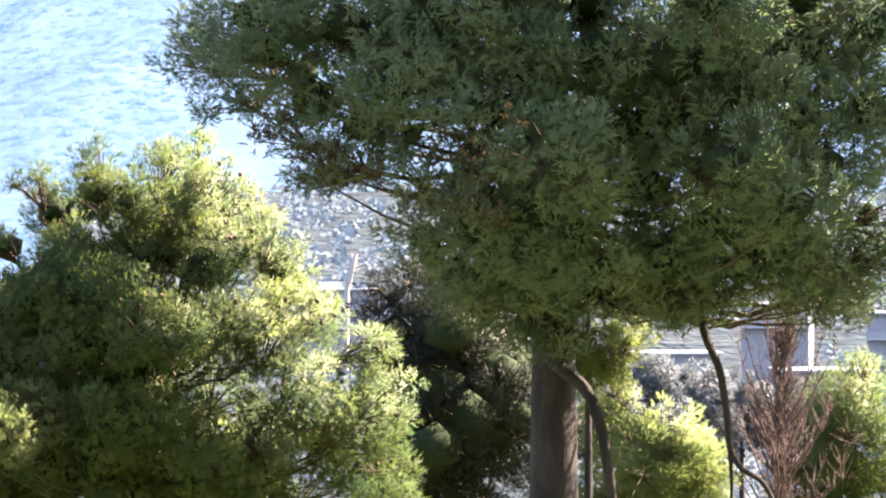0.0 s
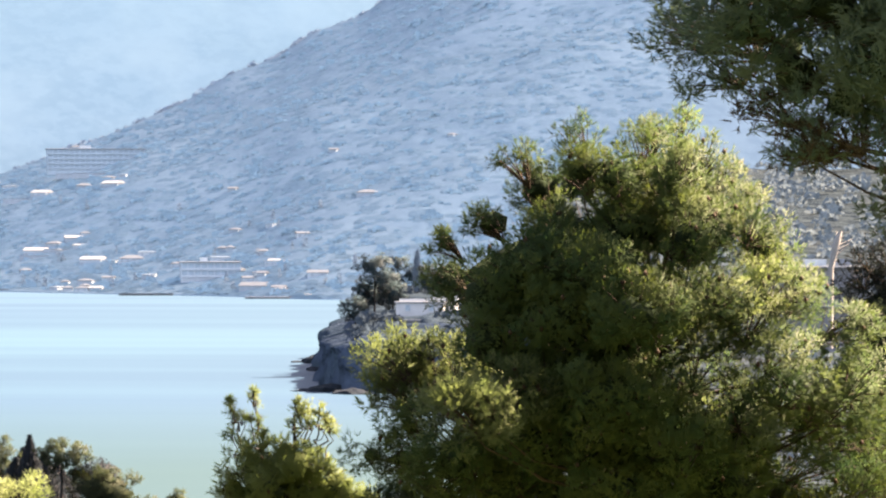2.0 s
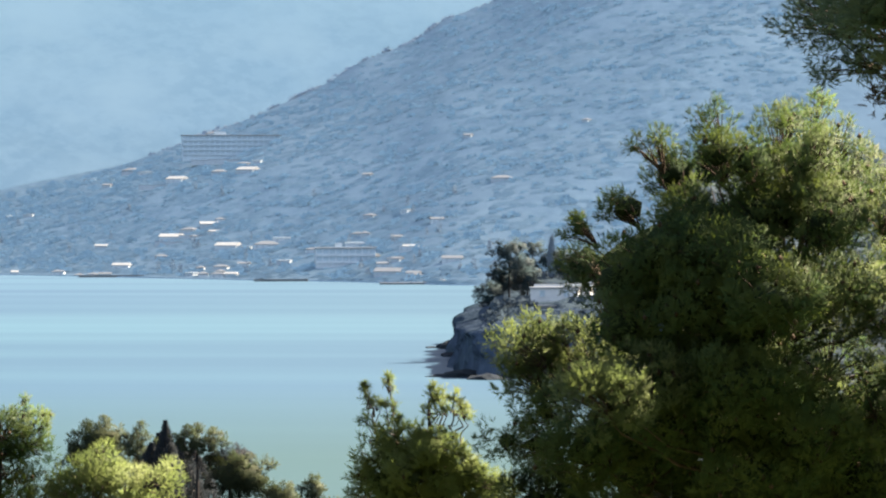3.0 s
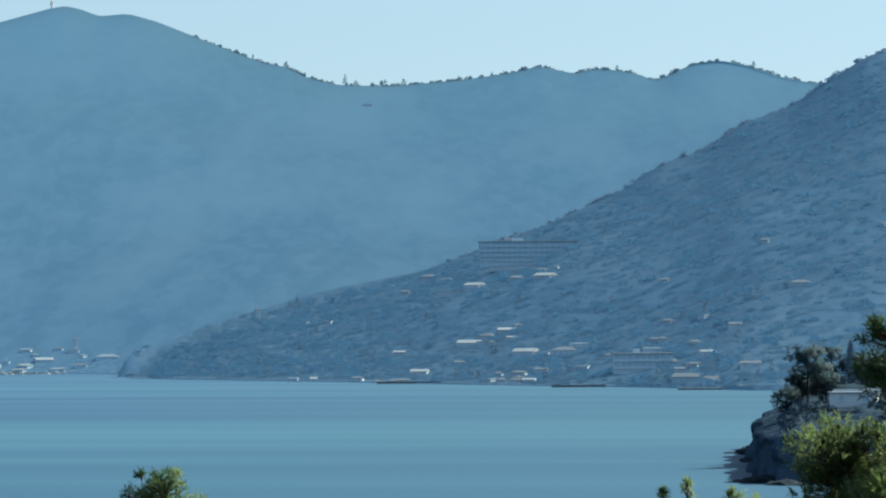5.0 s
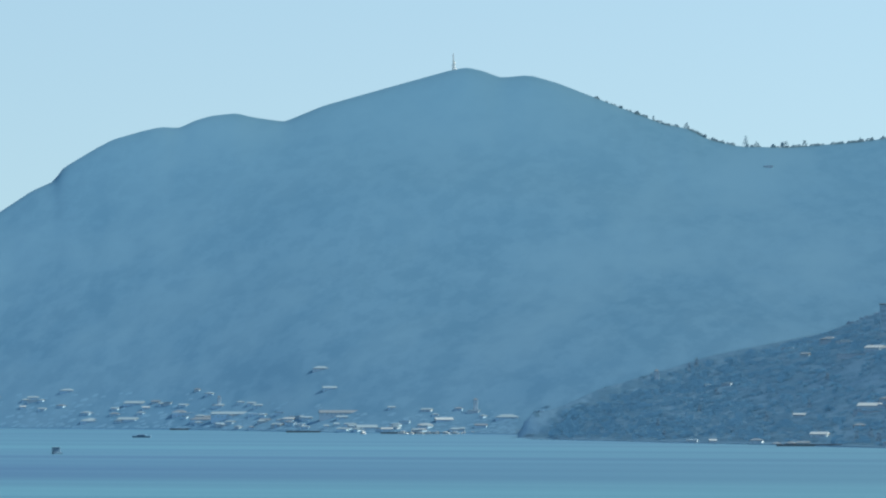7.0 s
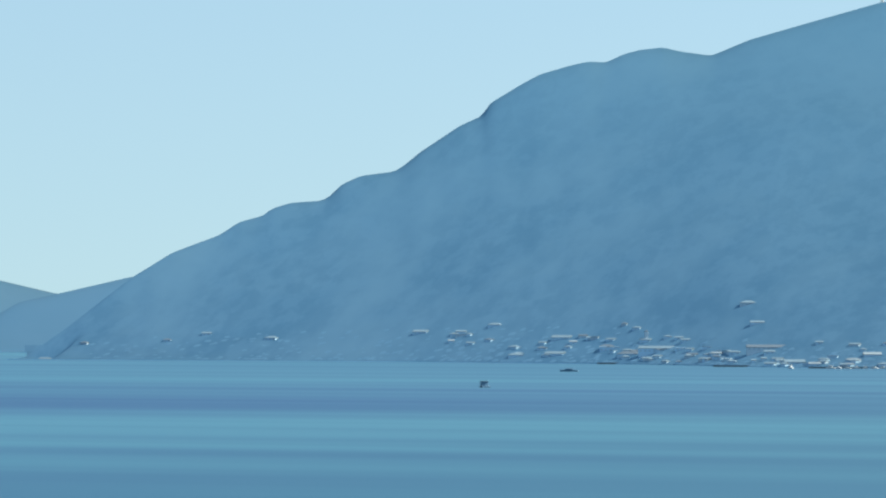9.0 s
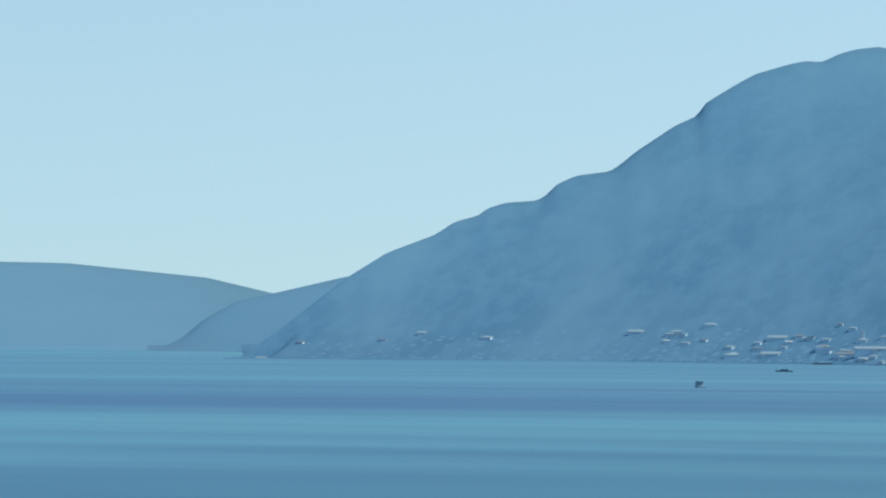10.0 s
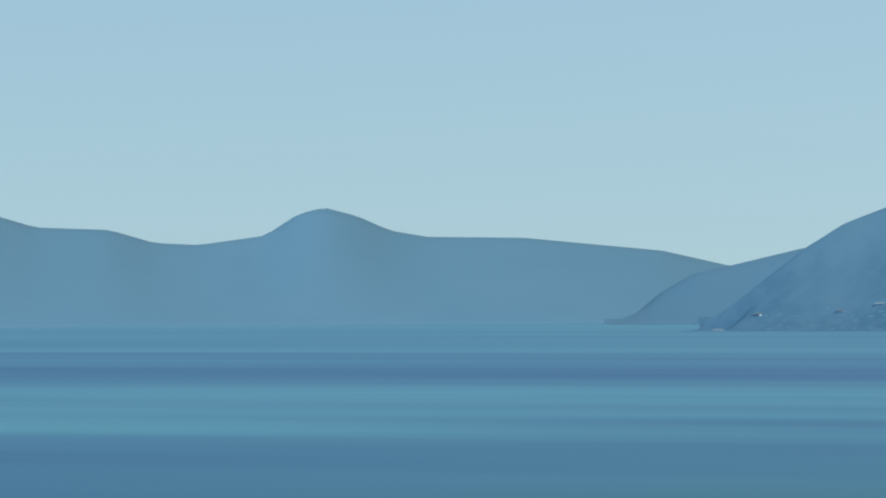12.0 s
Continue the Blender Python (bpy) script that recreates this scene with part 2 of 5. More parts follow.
def tube(points, radii, sides=8):
    """Vertices and quads of a round stem along points."""
    pts = np.asarray(points, float)
    tan = np.gradient(pts, axis=0)
    tan /= np.linalg.norm(tan, axis=1)[:, None] + 1e-9
    ref = np.array([0.31, 0.95, 0.05])
    u = np.cross(tan, ref)
    u /= np.linalg.norm(u, axis=1)[:, None] + 1e-9
    v = np.cross(tan, u)
    a = np.linspace(0, 2 * np.pi, sides, endpoint=False)
    ring = np.cos(a)[None, :, None] * u[:, None] + np.sin(a)[None, :, None] * v[:, None]
    vs = (pts[:, None] + ring * np.asarray(radii)[:, None, None]).reshape(-1, 3)
    i, j = np.meshgrid(np.arange(len(pts) - 1), np.arange(sides), indexing="ij")
    k = (j + 1) % sides
    f = np.stack([i * sides + j, i * sides + k, (i + 1) * sides + k, (i + 1) * sides + j], -1).reshape(-1, 4)
    return vs, f


def joined(pieces):
    vs, fs, n = [], [], 0
    for v, f in pieces:
        vs.append(v)
        fs.append(f + n)
        n += len(v)
    return np.concatenate(vs), np.concatenate(fs)


def bend(a, b, sag, n=7, rng=None, wob=0.0):
    """Points from a to b that sag (or rise) in the middle."""
    a, b = np.asarray(a, float), np.asarray(b, float)
    t = np.linspace(0, 1, n)[:, None]
    p = a + (b - a) * t
    p[:, 2] += (sag * 4 * t * (1 - t))[:, 0]
    if rng is not None and wob:
        p[1:-1] += rng.normal(0, wob, (n - 2, 3))
    return p


# ---- the land: one sheet from the terrace to the far shores ----
def lattice(ix, iy, seed):
    h = (ix.astype(np.int64) * 374761393 + iy.astype(np.int64) * 668265263 + seed * 974711) & 0x7FFFFFFF
    h = ((h ^ (h >> 13)) * 1274126177) & 0x7FFFFFFF
    return ((h ^ (h >> 16)) & 0xFFFF) / 65535.0


def value_noise(x, y, seed):
    ix, iy = np.floor(x), np.floor(y)
    fx, fy = x - ix, y - iy
    fx, fy = fx * fx * (3 - 2 * fx), fy * fy * (3 - 2 * fy)
    a, b = lattice(ix, iy, seed), lattice(ix + 1, iy, seed)
    c, d = lattice(ix, iy + 1, seed), lattice(ix + 1, iy + 1, seed)
    return (a * (1 - fx) + b * fx) * (1 - fy) + (c * (1 - fx) + d * fx) * fy - 0.5


def fbm(x, y, size, octaves, seed):
    out, amp = 0.0, 1.0
    for o in range(octaves):
        out = out + amp * value_noise(x / size, y / size, seed + o)
        size, amp = size / 2.1, amp * 0.5
    return out


def knots(az, pairs, soft=0.0):
    """Values between the pairs, rounded off over soft on either side."""
    a, v = np.array(pairs, float).T
    k = np.argsort(a)
    if soft:
        return sum(w * np.interp(az + o * soft, a[k], v[k]) for o, w in ((-1, 0.2), (-0.5, 0.2), (0, 0.2), (0.5, 0.2), (1, 0.2)))
    return np.interp(az, a[k], v[k])


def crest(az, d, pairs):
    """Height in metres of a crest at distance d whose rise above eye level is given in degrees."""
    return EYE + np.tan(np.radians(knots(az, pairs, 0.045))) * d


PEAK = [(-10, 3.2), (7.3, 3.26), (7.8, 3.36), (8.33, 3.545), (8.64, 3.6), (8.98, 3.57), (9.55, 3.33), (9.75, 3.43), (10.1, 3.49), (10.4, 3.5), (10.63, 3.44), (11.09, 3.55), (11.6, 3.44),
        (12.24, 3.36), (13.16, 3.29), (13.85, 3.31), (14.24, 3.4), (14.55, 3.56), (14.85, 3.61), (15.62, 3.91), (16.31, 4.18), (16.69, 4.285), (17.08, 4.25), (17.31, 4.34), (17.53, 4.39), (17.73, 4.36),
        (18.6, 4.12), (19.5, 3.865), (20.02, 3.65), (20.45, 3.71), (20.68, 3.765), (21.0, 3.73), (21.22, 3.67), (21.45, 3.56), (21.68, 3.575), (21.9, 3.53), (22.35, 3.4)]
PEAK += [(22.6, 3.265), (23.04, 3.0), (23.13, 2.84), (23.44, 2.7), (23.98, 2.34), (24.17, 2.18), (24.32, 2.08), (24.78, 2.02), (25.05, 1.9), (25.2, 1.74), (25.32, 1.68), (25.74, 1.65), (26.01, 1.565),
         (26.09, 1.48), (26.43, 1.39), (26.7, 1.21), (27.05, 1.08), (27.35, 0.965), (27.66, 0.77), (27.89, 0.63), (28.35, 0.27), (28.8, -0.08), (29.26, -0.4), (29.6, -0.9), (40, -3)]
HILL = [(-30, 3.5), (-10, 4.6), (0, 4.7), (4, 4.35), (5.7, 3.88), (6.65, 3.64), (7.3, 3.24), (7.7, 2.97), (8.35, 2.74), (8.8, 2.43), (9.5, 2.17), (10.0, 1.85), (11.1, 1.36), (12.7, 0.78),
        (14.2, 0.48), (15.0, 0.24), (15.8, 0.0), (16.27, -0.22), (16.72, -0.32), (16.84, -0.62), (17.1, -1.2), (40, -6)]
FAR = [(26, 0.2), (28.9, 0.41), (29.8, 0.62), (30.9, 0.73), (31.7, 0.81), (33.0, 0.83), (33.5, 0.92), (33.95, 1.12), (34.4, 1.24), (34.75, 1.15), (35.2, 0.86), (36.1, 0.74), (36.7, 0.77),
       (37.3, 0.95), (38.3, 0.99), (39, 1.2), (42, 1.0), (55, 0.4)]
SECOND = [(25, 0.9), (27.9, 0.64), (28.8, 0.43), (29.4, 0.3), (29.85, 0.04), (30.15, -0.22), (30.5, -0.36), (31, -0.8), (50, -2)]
HILL_SHORE = [(-30, 1880), (8.3, 1888), (9.2, 1978), (11.1, 2077), (13.8, 2276), (16.8, 2518), (17.2, 2560)]
PEAK_SHORE = [(-30, 2600), (16.0, 2700), (17.1, 2816), (19.0, 2850), (21.3, 3135), (22.8, 3195), (24.4, 3323), (26.7, 3390), (29.4, 3461)]


def rise(d, s, c, top, power):
    """A slope from the shore s up to a crest c and down again behind it."""
    u = (d - s) / (c - s)
    up = np.clip(u, 0, 1) ** power * top
    down = top - (d - c) * 0.25
    return np.where(u < 0, -1.5, np.where(u <= 1, np.minimum(up + 0.6, top), np.maximum(down, top * 0.3)))


def mountain(az, d, s, c, pairs, power, width):
    """A mountainside: broad below, with its own crest line only near the top."""
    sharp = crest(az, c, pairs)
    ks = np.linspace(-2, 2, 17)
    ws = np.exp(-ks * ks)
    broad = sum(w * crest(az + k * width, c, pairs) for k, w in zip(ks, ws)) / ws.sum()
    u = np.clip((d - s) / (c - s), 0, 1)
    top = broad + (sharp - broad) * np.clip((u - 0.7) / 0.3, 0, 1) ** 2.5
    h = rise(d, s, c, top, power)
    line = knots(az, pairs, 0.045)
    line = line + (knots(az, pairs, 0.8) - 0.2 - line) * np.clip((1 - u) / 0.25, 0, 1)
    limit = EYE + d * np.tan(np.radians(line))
    return np.where((u > 0) & (u < 1), np.minimum(h, np.maximum(limit, 1.5)), h), u


def crowns_of_trees(x, y):
    """The rounded top of closed woods: domes with creases between them, at two sizes."""
    return 3.0 * value_noise(x / 45, y / 60, 29) + 1.0 * value_noise(x / 17, y / 21, 30)


def near_ground(az, d):
    coast = 405 + 12 * fbm(az * 1.0, az * 0.0, 1.3, 3, 5)
    drop = knots(d, [(0, 27.4), (7, 27.3), (20, 23.5), (45, 17.0), (80, 12.5), (160, 8.5), (330, 4.5), (400, 1.2), (420, -4), (6000, -8)])
    inland = knots(d, [(0, 27.4), (7, 27.3), (20, 23.5), (45, 17.0), (80, 12.5), (160, 9.0), (330, 8.0), (520, 9.0), (760, 13.0), (1000, 26.0), (1350, 51.0), (1600, 40.0), (1900, 10.0)])
    west = np.clip((6.2 - az) / 1.2, 0, 1)
    # an unseen bank behind the eye, added to keep skylight off the near pines
    behind = np.clip((np.abs((az - 14 + 180) % 360 - 180) - 105) / 25, 0, 1)
    return drop * (1 - west) + inland * west + behind * np.clip((d - 5) * 1.0, 0, 75)


def headland(az, d):
    """The wooded point with its cliff: a plateau that ends over the water."""
    side = 7.84 + 0.1 * fbm(d, d * 0.0, 40, 3, 3) - az
    front = (d - 795 - 18 * fbm(az, az * 0, 0.35, 2, 4)) / 10
    back = (1010 - d) / 40
    k = np.clip(np.minimum(np.minimum(side / 0.14, front), back), -1, 1)
    top = knots(az, [(5, 13), (7.3, 12.7), (7.6, 12.6), (7.85, 11.2), (8.1, 9.0)]) + np.clip((d - 845) / 70, 0, 1) * (2.0 + 3.5 * np.clip((7.7 - az) / 1.5, 0, 1)) * np.clip((7.95 - az) / 0.4, 0, 1)
    return np.where(k > 0, np.clip(k, 0, 1) ** 0.6 * top, -5)


def heights(az, d):
    """Height of the land and which kind of land it is, at bearings az and distances d."""
    x, y = -d * np.sin(np.radians(az)), d * np.cos(np.radians(az))
    hs = []
    c = 4880 + 0 * az
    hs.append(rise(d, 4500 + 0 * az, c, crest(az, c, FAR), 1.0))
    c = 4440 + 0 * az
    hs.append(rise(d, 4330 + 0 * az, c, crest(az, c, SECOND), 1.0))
    c = knots(az, [(-30, 4350), (7, 4350), (17.5, 4250), (23, 4000), (27, 3750), (29.4, 3530), (40, 3530)], 0.8)
    s = knots(az, PEAK_SHORE, 0.9)
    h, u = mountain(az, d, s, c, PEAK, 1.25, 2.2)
    hs.append(h + (fbm(x, y, 420, 2, 11) * 24 * (u * (1 - u) * 4) ** 0.8 + fbm(x, y, 26, 2, 17) * 1.5 * np.clip(u * 12, 0, 1)) * np.clip(6 - 6 * u, 0, 1))
    c = knots(az, [(-30, 3100), (8, 3100), (12, 2950), (15, 2760), (16.85, 2580), (40, 2600)], 0.8)
    s = knots(az, HILL_SHORE, 0.35)
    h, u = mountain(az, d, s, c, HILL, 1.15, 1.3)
    hs.append(h + (fbm(x, y, 260, 2, 23) * 24 * (u * (1 - u) * 4) ** 0.8 + crowns_of_trees(x, y) * np.clip(u * 16, 0, 1)) * np.clip(6 - 6 * u, 0, 1))
    g = near_ground(az, d) + fbm(x, y, 18, 3, 31) * np.clip(d / 60, 0, 1) * 1.6
    hs.append(g)
    hs.append(headland(az, d) + fbm(x, y, 14, 3, 37) * 2.0)
    hs = np.array(hs)
    return hs.max(0), hs.argmax(0)


def ground_at(az, d):
    return float(heights(np.array([float(az)]), np.array([float(d)]))[0][0])


def build_land():
    az = np.concatenate([np.arange(-180, -12, 4.0), np.concatenate([np.arange(-12, 3, 0.25), np.arange(3, 17.4, 0.11), np.arange(17.4, 29.95, 0.075), np.arange(30, 40.5, 0.15)]), np.arange(44, 181, 4.0)])
    s1 = np.minimum(knots(az, HILL_SHORE, 0.35), 2560)
    c1 = knots(az, [(-30, 3100), (8, 3100), (12, 2950), (15, 2760), (16.85, 2600), (40, 2600)], 0.8)
    s2 = np.maximum(knots(az, PEAK_SHORE, 0.9), c1 + 40)
    c2 = np.maximum(knots(az, [(-30, 4350), (7, 4350), (17.5, 4250), (23, 4000), (27, 3750), (29.4, 3530), (40, 3530)], 0.8), s2 + 40)
    marks = [0.0, 8, 60, 700, 780, 830, 1020, s1 - 2, s1, s1 + 60, c1, s2 - 2, s2, s2 + 60, c2, 4328, 4330, 4440, 4498, 4500, 4880, 4985]
    counts = [10, 20, 30, 10, 16, 30, 10, 1, 12, 70, 8, 1, 8, 36, 10, 1, 8, 5, 1, 18, 5]
    rows = [np.zeros_like(az) + marks[0]]
    for lo, hi, n in zip(marks, marks[1:], counts):
        for k in range(1, n + 1):
            rows.append(lo + (hi - lo) * k / n + 0 * az)
    D = np.array(rows).T
    A = np.repeat(az[:, None], D.shape[1], 1)
    z, kind = heights(A.ravel(), D.ravel())
    outside = (np.abs(A.ravel() - 14) > 40) & (D.ravel() > 420)
    z = np.where(outside, -6, z)
    x, y = -D.ravel() * np.sin(np.radians(A.ravel())), D.ravel() * np.cos(np.radians(A.ravel()))
    n = len(rows)
    i, j = np.meshgrid(np.arange(len(az) - 1), np.arange(n - 1), indexing="ij")
    f = np.stack([i * n + j, (i + 1) * n + j, (i + 1) * n + j + 1, i * n + j + 1], -1).reshape(-1, 4)
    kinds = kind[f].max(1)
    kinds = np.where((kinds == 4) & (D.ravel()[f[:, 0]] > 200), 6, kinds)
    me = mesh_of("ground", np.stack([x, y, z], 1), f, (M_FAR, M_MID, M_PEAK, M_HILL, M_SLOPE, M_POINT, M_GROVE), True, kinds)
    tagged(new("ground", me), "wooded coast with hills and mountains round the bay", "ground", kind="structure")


build_land()


def build_sea():
    a = np.radians(np.arange(0, 360, 3.0))
    rad = np.array([60, 300, 600, 1000, 1600, 2400, 3400, 4600, 4985.0])
    v = [(-r * math.sin(t), r * math.cos(t), 0.0) for r in rad for t in a]
    n = len(a)
    f = [(r * n + k, r * n + (k + 1) % n, (r + 1) * n + (k + 1) % n, (r + 1) * n + k) for r in range(len(rad) - 1) for k in range(n)]
    me = mesh_of("water", v, np.array(f)[:, ::-1], (M_SEA,), True)
    me.flip_normals() if me.polygons[0].normal.z < 0 else None
    tagged(new("water", me), "calm blue sea with pale streaks of still water", "sea", kind="structure")


build_sea()


# ---- pines ----
def ball(level=2):
    bm = bmesh.new()
    bmesh.ops.create_icosphere(bm, subdivisions=level, radius=1.0)
    v = np.array([p.co[:] for p in bm.verts])
    f = np.array([[p.index for p in q.verts] for q in bm.faces])
    bm.free()
    return v, f


BALL_V, BALL_F = ball()
CORE_V, CORE_F = ball(1)


def unit(v):
    return v / (np.linalg.norm(v, axis=-1, keepdims=True) + 1e-9)


def needles(rng, centres, axes, per, length, width, spread=0.55, facing=None):
    """Thin three-cornered needles in tufts round the axes, laid flat to the way their puff faces."""
    c, a = np.repeat(centres, per, 0), np.repeat(axes, per, 0)
    n = len(c)
    way = unit(a + rng.normal(0, spread, (n, 3)))
    root = c + a * (rng.random((n, 1)) * 1.2 - 0.5) * length
    tip = root + way * length * (0.7 + 0.6 * rng.random((n, 1)))
    face = rng.normal(0, 1, (n, 3)) + (0 if facing is None else 2.5 * np.repeat(facing, per, 0))
    side = unit(np.cross(way, face)) * width * 0.5
    v = np.stack([root - side, root + side, tip], 1).reshape(-1, 3)
    return v, np.arange(n * 3).reshape(-1, 3)


def with_clumps(me, normals, per):
    """Keeps with each needle the way its clump faces."""
    at = me.attributes.new("clump", "FLOAT_VECTOR", "POINT")
    at.data.foreach_set("vector", np.repeat(normals, per * 3, 0).astype(np.float32).ravel())
    return me


def lump_tufts(rng, centre, r, density, flat=0.85, lift=0.5):
    """Places and directions of the tufts on one rounded clump of a crown."""
    n = max(7, int(density * r * r))
    u = unit(rng.normal(0, 1, (n, 3)))
    rad = r * (0.55 + 0.45 * rng.random((n, 1)) ** 0.6)
    wob = 1 + 0.16 * np.sin(7 * u[:, :1] + centre[0] * 9) * np.sin(6 * u[:, 1:2] + 3 * u[:, 2:] + centre[2] * 7)
    p = centre + u * rad * wob * np.array([1, 1, flat]) * (0.78 + 0.44 * rng.random(3))
    return p, unit(u + np.array([0, 0, lift]) + rng.normal(0, 0.25, (n, 3))), u


def pine(az, dist, ends, foot=None, seed=1, label="", trunk_r=0.2, trunk_top=None, mats=(None, None, None), density=1150, per=6, length=0.072, width=0.011, puffs=9,
         depth=1.1, fill=2, low=-999.0, cones=0.0, dry=(), sway=0.0, group="pines below the terrace", slope=0.18, swell=1.03, back=0.5, taper=0.8, thin=None, core=0.0, heart=0.0, lobes=None, full=None, shoots=None):
    """A pine at a bearing and distance. ends: sideways, height over the eye and radius of the clumps at its limbs' ends."""
    rng = np.random.default_rng(seed)
    base = polar(az, dist)
    base.z = ground_at(az, dist) - 0.15
    root = new("pine_tree")
    root.matrix_world = Matrix.Translation(base) @ pose(0, 0, 0, 0, 0, az)
    tagged(root, label, "tree", group)
    lift = EYE - base.z
    top = max(e[1] for e in ends) if trunk_top is None else trunk_top
    steps = np.linspace(0, 1, 12)
    stem = np.stack([sway * np.sin(steps * 2.4) * (1 - steps), 0.2 * np.sin(steps * 3 + seed), steps * (lift + top - 0.3)], 1)
    part("trunk", mesh_of("trunk", *tube(stem, trunk_r * (1 - taper * steps ** 2.2), 12), (M_BARK,), True), root, "grey furrowed pine trunk")
    xs, zs = np.array([e[0] for e in ends]), np.array([e[1] for e in ends])
    mid = np.array([(xs.min() + xs.max()) / 2, 0, lift + (zs.min() + zs.max()) / 2])
    half = np.array([max(0.3, np.ptp(xs) / 2), depth, max(0.3, np.ptp(zs) / 2)])
    P, A, N, B, BA, tw, cores, young = [], [], [], [], [], [], [], []
    # the clumps sit on a rounded crown: one at the near side and, for most, a fellow at the far side
    clumps = [(k, ex, ez, r, -1) for k, (ex, ez, r) in enumerate(ends)]
    clumps += [(k, ex + rng.normal(0, 0.15), ez + rng.normal(0, 0.1) - 0.1, r, 1) for k, (ex, ez, r) in enumerate(ends) if rng.random() < back and r > 0.2 and not (thin and thin(ex, ez))]
    for k, ex, ez, r, near in clumps:
        round_ = 1 - ((ex - mid[0]) / half[0]) ** 2 - ((lift + ez - mid[2]) / half[2]) ** 2
        off = near * depth * math.sqrt(max(0.0, round_)) + rng.normal(0, 0.22 * depth)
        if lobes and lobes(ex, ez) and ex < -2.3:
            off = abs(off) * 0.3 + 0.5 * depth
        elif lobes and lobes(ex, ez):
            off = -(1.2 if ex < 0 else 0.85) * depth + rng.normal(0, 0.15)
        end = np.array([ex, off, lift + ez])
        # dark cores added in mid-crown, to stop sunlight passing through
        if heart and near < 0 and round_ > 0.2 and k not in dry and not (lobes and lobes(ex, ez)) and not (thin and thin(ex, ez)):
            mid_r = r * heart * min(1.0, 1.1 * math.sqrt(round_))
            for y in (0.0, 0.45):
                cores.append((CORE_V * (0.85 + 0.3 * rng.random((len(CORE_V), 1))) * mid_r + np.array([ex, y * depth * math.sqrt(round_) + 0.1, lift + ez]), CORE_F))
        h = min(max(0.25 * lift, end[2] - slope * abs(ex) - 0.2 - 0.4 * rng.random()), stem[-1, 2] - 0.1)
        h = max(h, lift + low)
        at = np.array([np.interp(h, stem[:, 2], stem[:, 0]), np.interp(h, stem[:, 2], stem[:, 1]), h])
        if shoots and shoots(ex, ez):
            at = np.array([0.85 * ex, 0.5 * off, end[2] - 0.45])
        way = bend(at, end, -0.12 * np.linalg.norm(end - at), 8, rng, 0.035)
        part("limb", mesh_of("limb", *tube(way, np.linspace(0.012 + 0.009 * np.linalg.norm(end - at), 0.004, 8), 6), (M_TWIG,), True), root)
        r *= swell
        lumps = [(end, r)]
        small = r < 0.15
        sheer = bool(thin and thin(ex, ez))
        for q in range(0 if small or near > 0 else fill):
            t = 0.4 + 0.5 * rng.random()
            c = at + (end - at) * t + rng.normal(0, r * 0.5, 3) + np.array([0, rng.normal(0, depth * 0.25), 0])
            lumps.append((c, r * (0.7 + 0.35 * rng.random())))
        for q, (c, rr) in enumerate(lumps):
            out = unit((c - mid) / half)
            if lobes and lobes(ex, ez):
                # boughs that stand out get a normal turned to the sun, so they look lit
                out = np.array([0.15, -0.35, 0.75]) if ex < 0 else np.array([0.45, -0.4, 0.6])
            # a dark core in the clump, standing for the shade between its needles
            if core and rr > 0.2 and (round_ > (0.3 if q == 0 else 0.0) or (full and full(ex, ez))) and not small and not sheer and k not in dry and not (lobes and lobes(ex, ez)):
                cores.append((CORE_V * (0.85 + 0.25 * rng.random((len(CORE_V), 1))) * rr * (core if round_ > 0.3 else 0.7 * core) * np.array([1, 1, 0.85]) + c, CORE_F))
            n = 4 if small else max(4, int(puffs * (0.85 if sheer else 1.0) * (1.0 if near < 0 else 0.5) * (1.5 if full and full(ex, ez) else 1.0)))
            for w in unit(rng.normal(0, 1, (n, 3)) + 0.25 * out + np.array([0, 0, 0.2])):
                # one puff of needles at the end of a twig
                pc = c + w * rr * (0.78 + 0.27 * rng.random()) * np.array([1, 1, 0.85])
                pr = rr * (0.26 + 0.2 * rng.random())
                p, a, u = lump_tufts(rng, pc, pr, density * (3.0 if small and not shoots else 1.0) * (1.0 if near < 0 else 0.5))
                if k in dry and rng.random() < 0.45:
                    B.append(p), BA.append(a)
                else:
                    P.append(p), A.append(a)
                    # young marks boughs in the sun: their light is put in by paler needles
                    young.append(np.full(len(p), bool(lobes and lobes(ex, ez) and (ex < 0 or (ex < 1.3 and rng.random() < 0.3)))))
                    N.append(unit(0.24 * u + 0.55 * w + 0.95 * out + 0.08 * rng.normal(0, 1, u.shape)))
                if near < 0:
                    tw.append(tube(bend(way[4] * 0.25 + c * 0.75, pc, 0.02, 4), [0.012, 0.009, 0.006, 0.003], 3))
    tagged(part("twig_spray", mesh_of("twig_spray", *joined(tw), (M_TWIG,), True), root), kind="stuff")
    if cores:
        tagged(part("shade_core", mesh_of("shade_core", *joined(cores), (M_CORE,), True), root), kind="stuff")
    P, A, N, young = np.concatenate(P), np.concatenate(A), np.concatenate(N), np.concatenate(young)
    o = ~young
    part("crown", with_clumps(mesh_of("crown", *needles(rng, P[o], A[o], per, length, width, 0.55, N[o]), (mats[0],)), N[o], per), root)
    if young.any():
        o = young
        part("sunlit_boughs", with_clumps(mesh_of("sunlit_boughs", *needles(rng, P[o], A[o], per, length, width, 0.55, N[o]), (M_PINE_PALE,)), N[o], per), root, "yellow-green boughs with sunlight painted into the needles")
    if B:
        B, BA = np.concatenate(B), np.concatenate(BA)
        part("dry_sprays", mesh_of("dry_sprays", *needles(rng, B, BA, per, length, width), (M_PINE_BROWN,)), root, "brown dried pine sprays")
    if cones:
        pick = P[rng.random(len(P)) < cones]
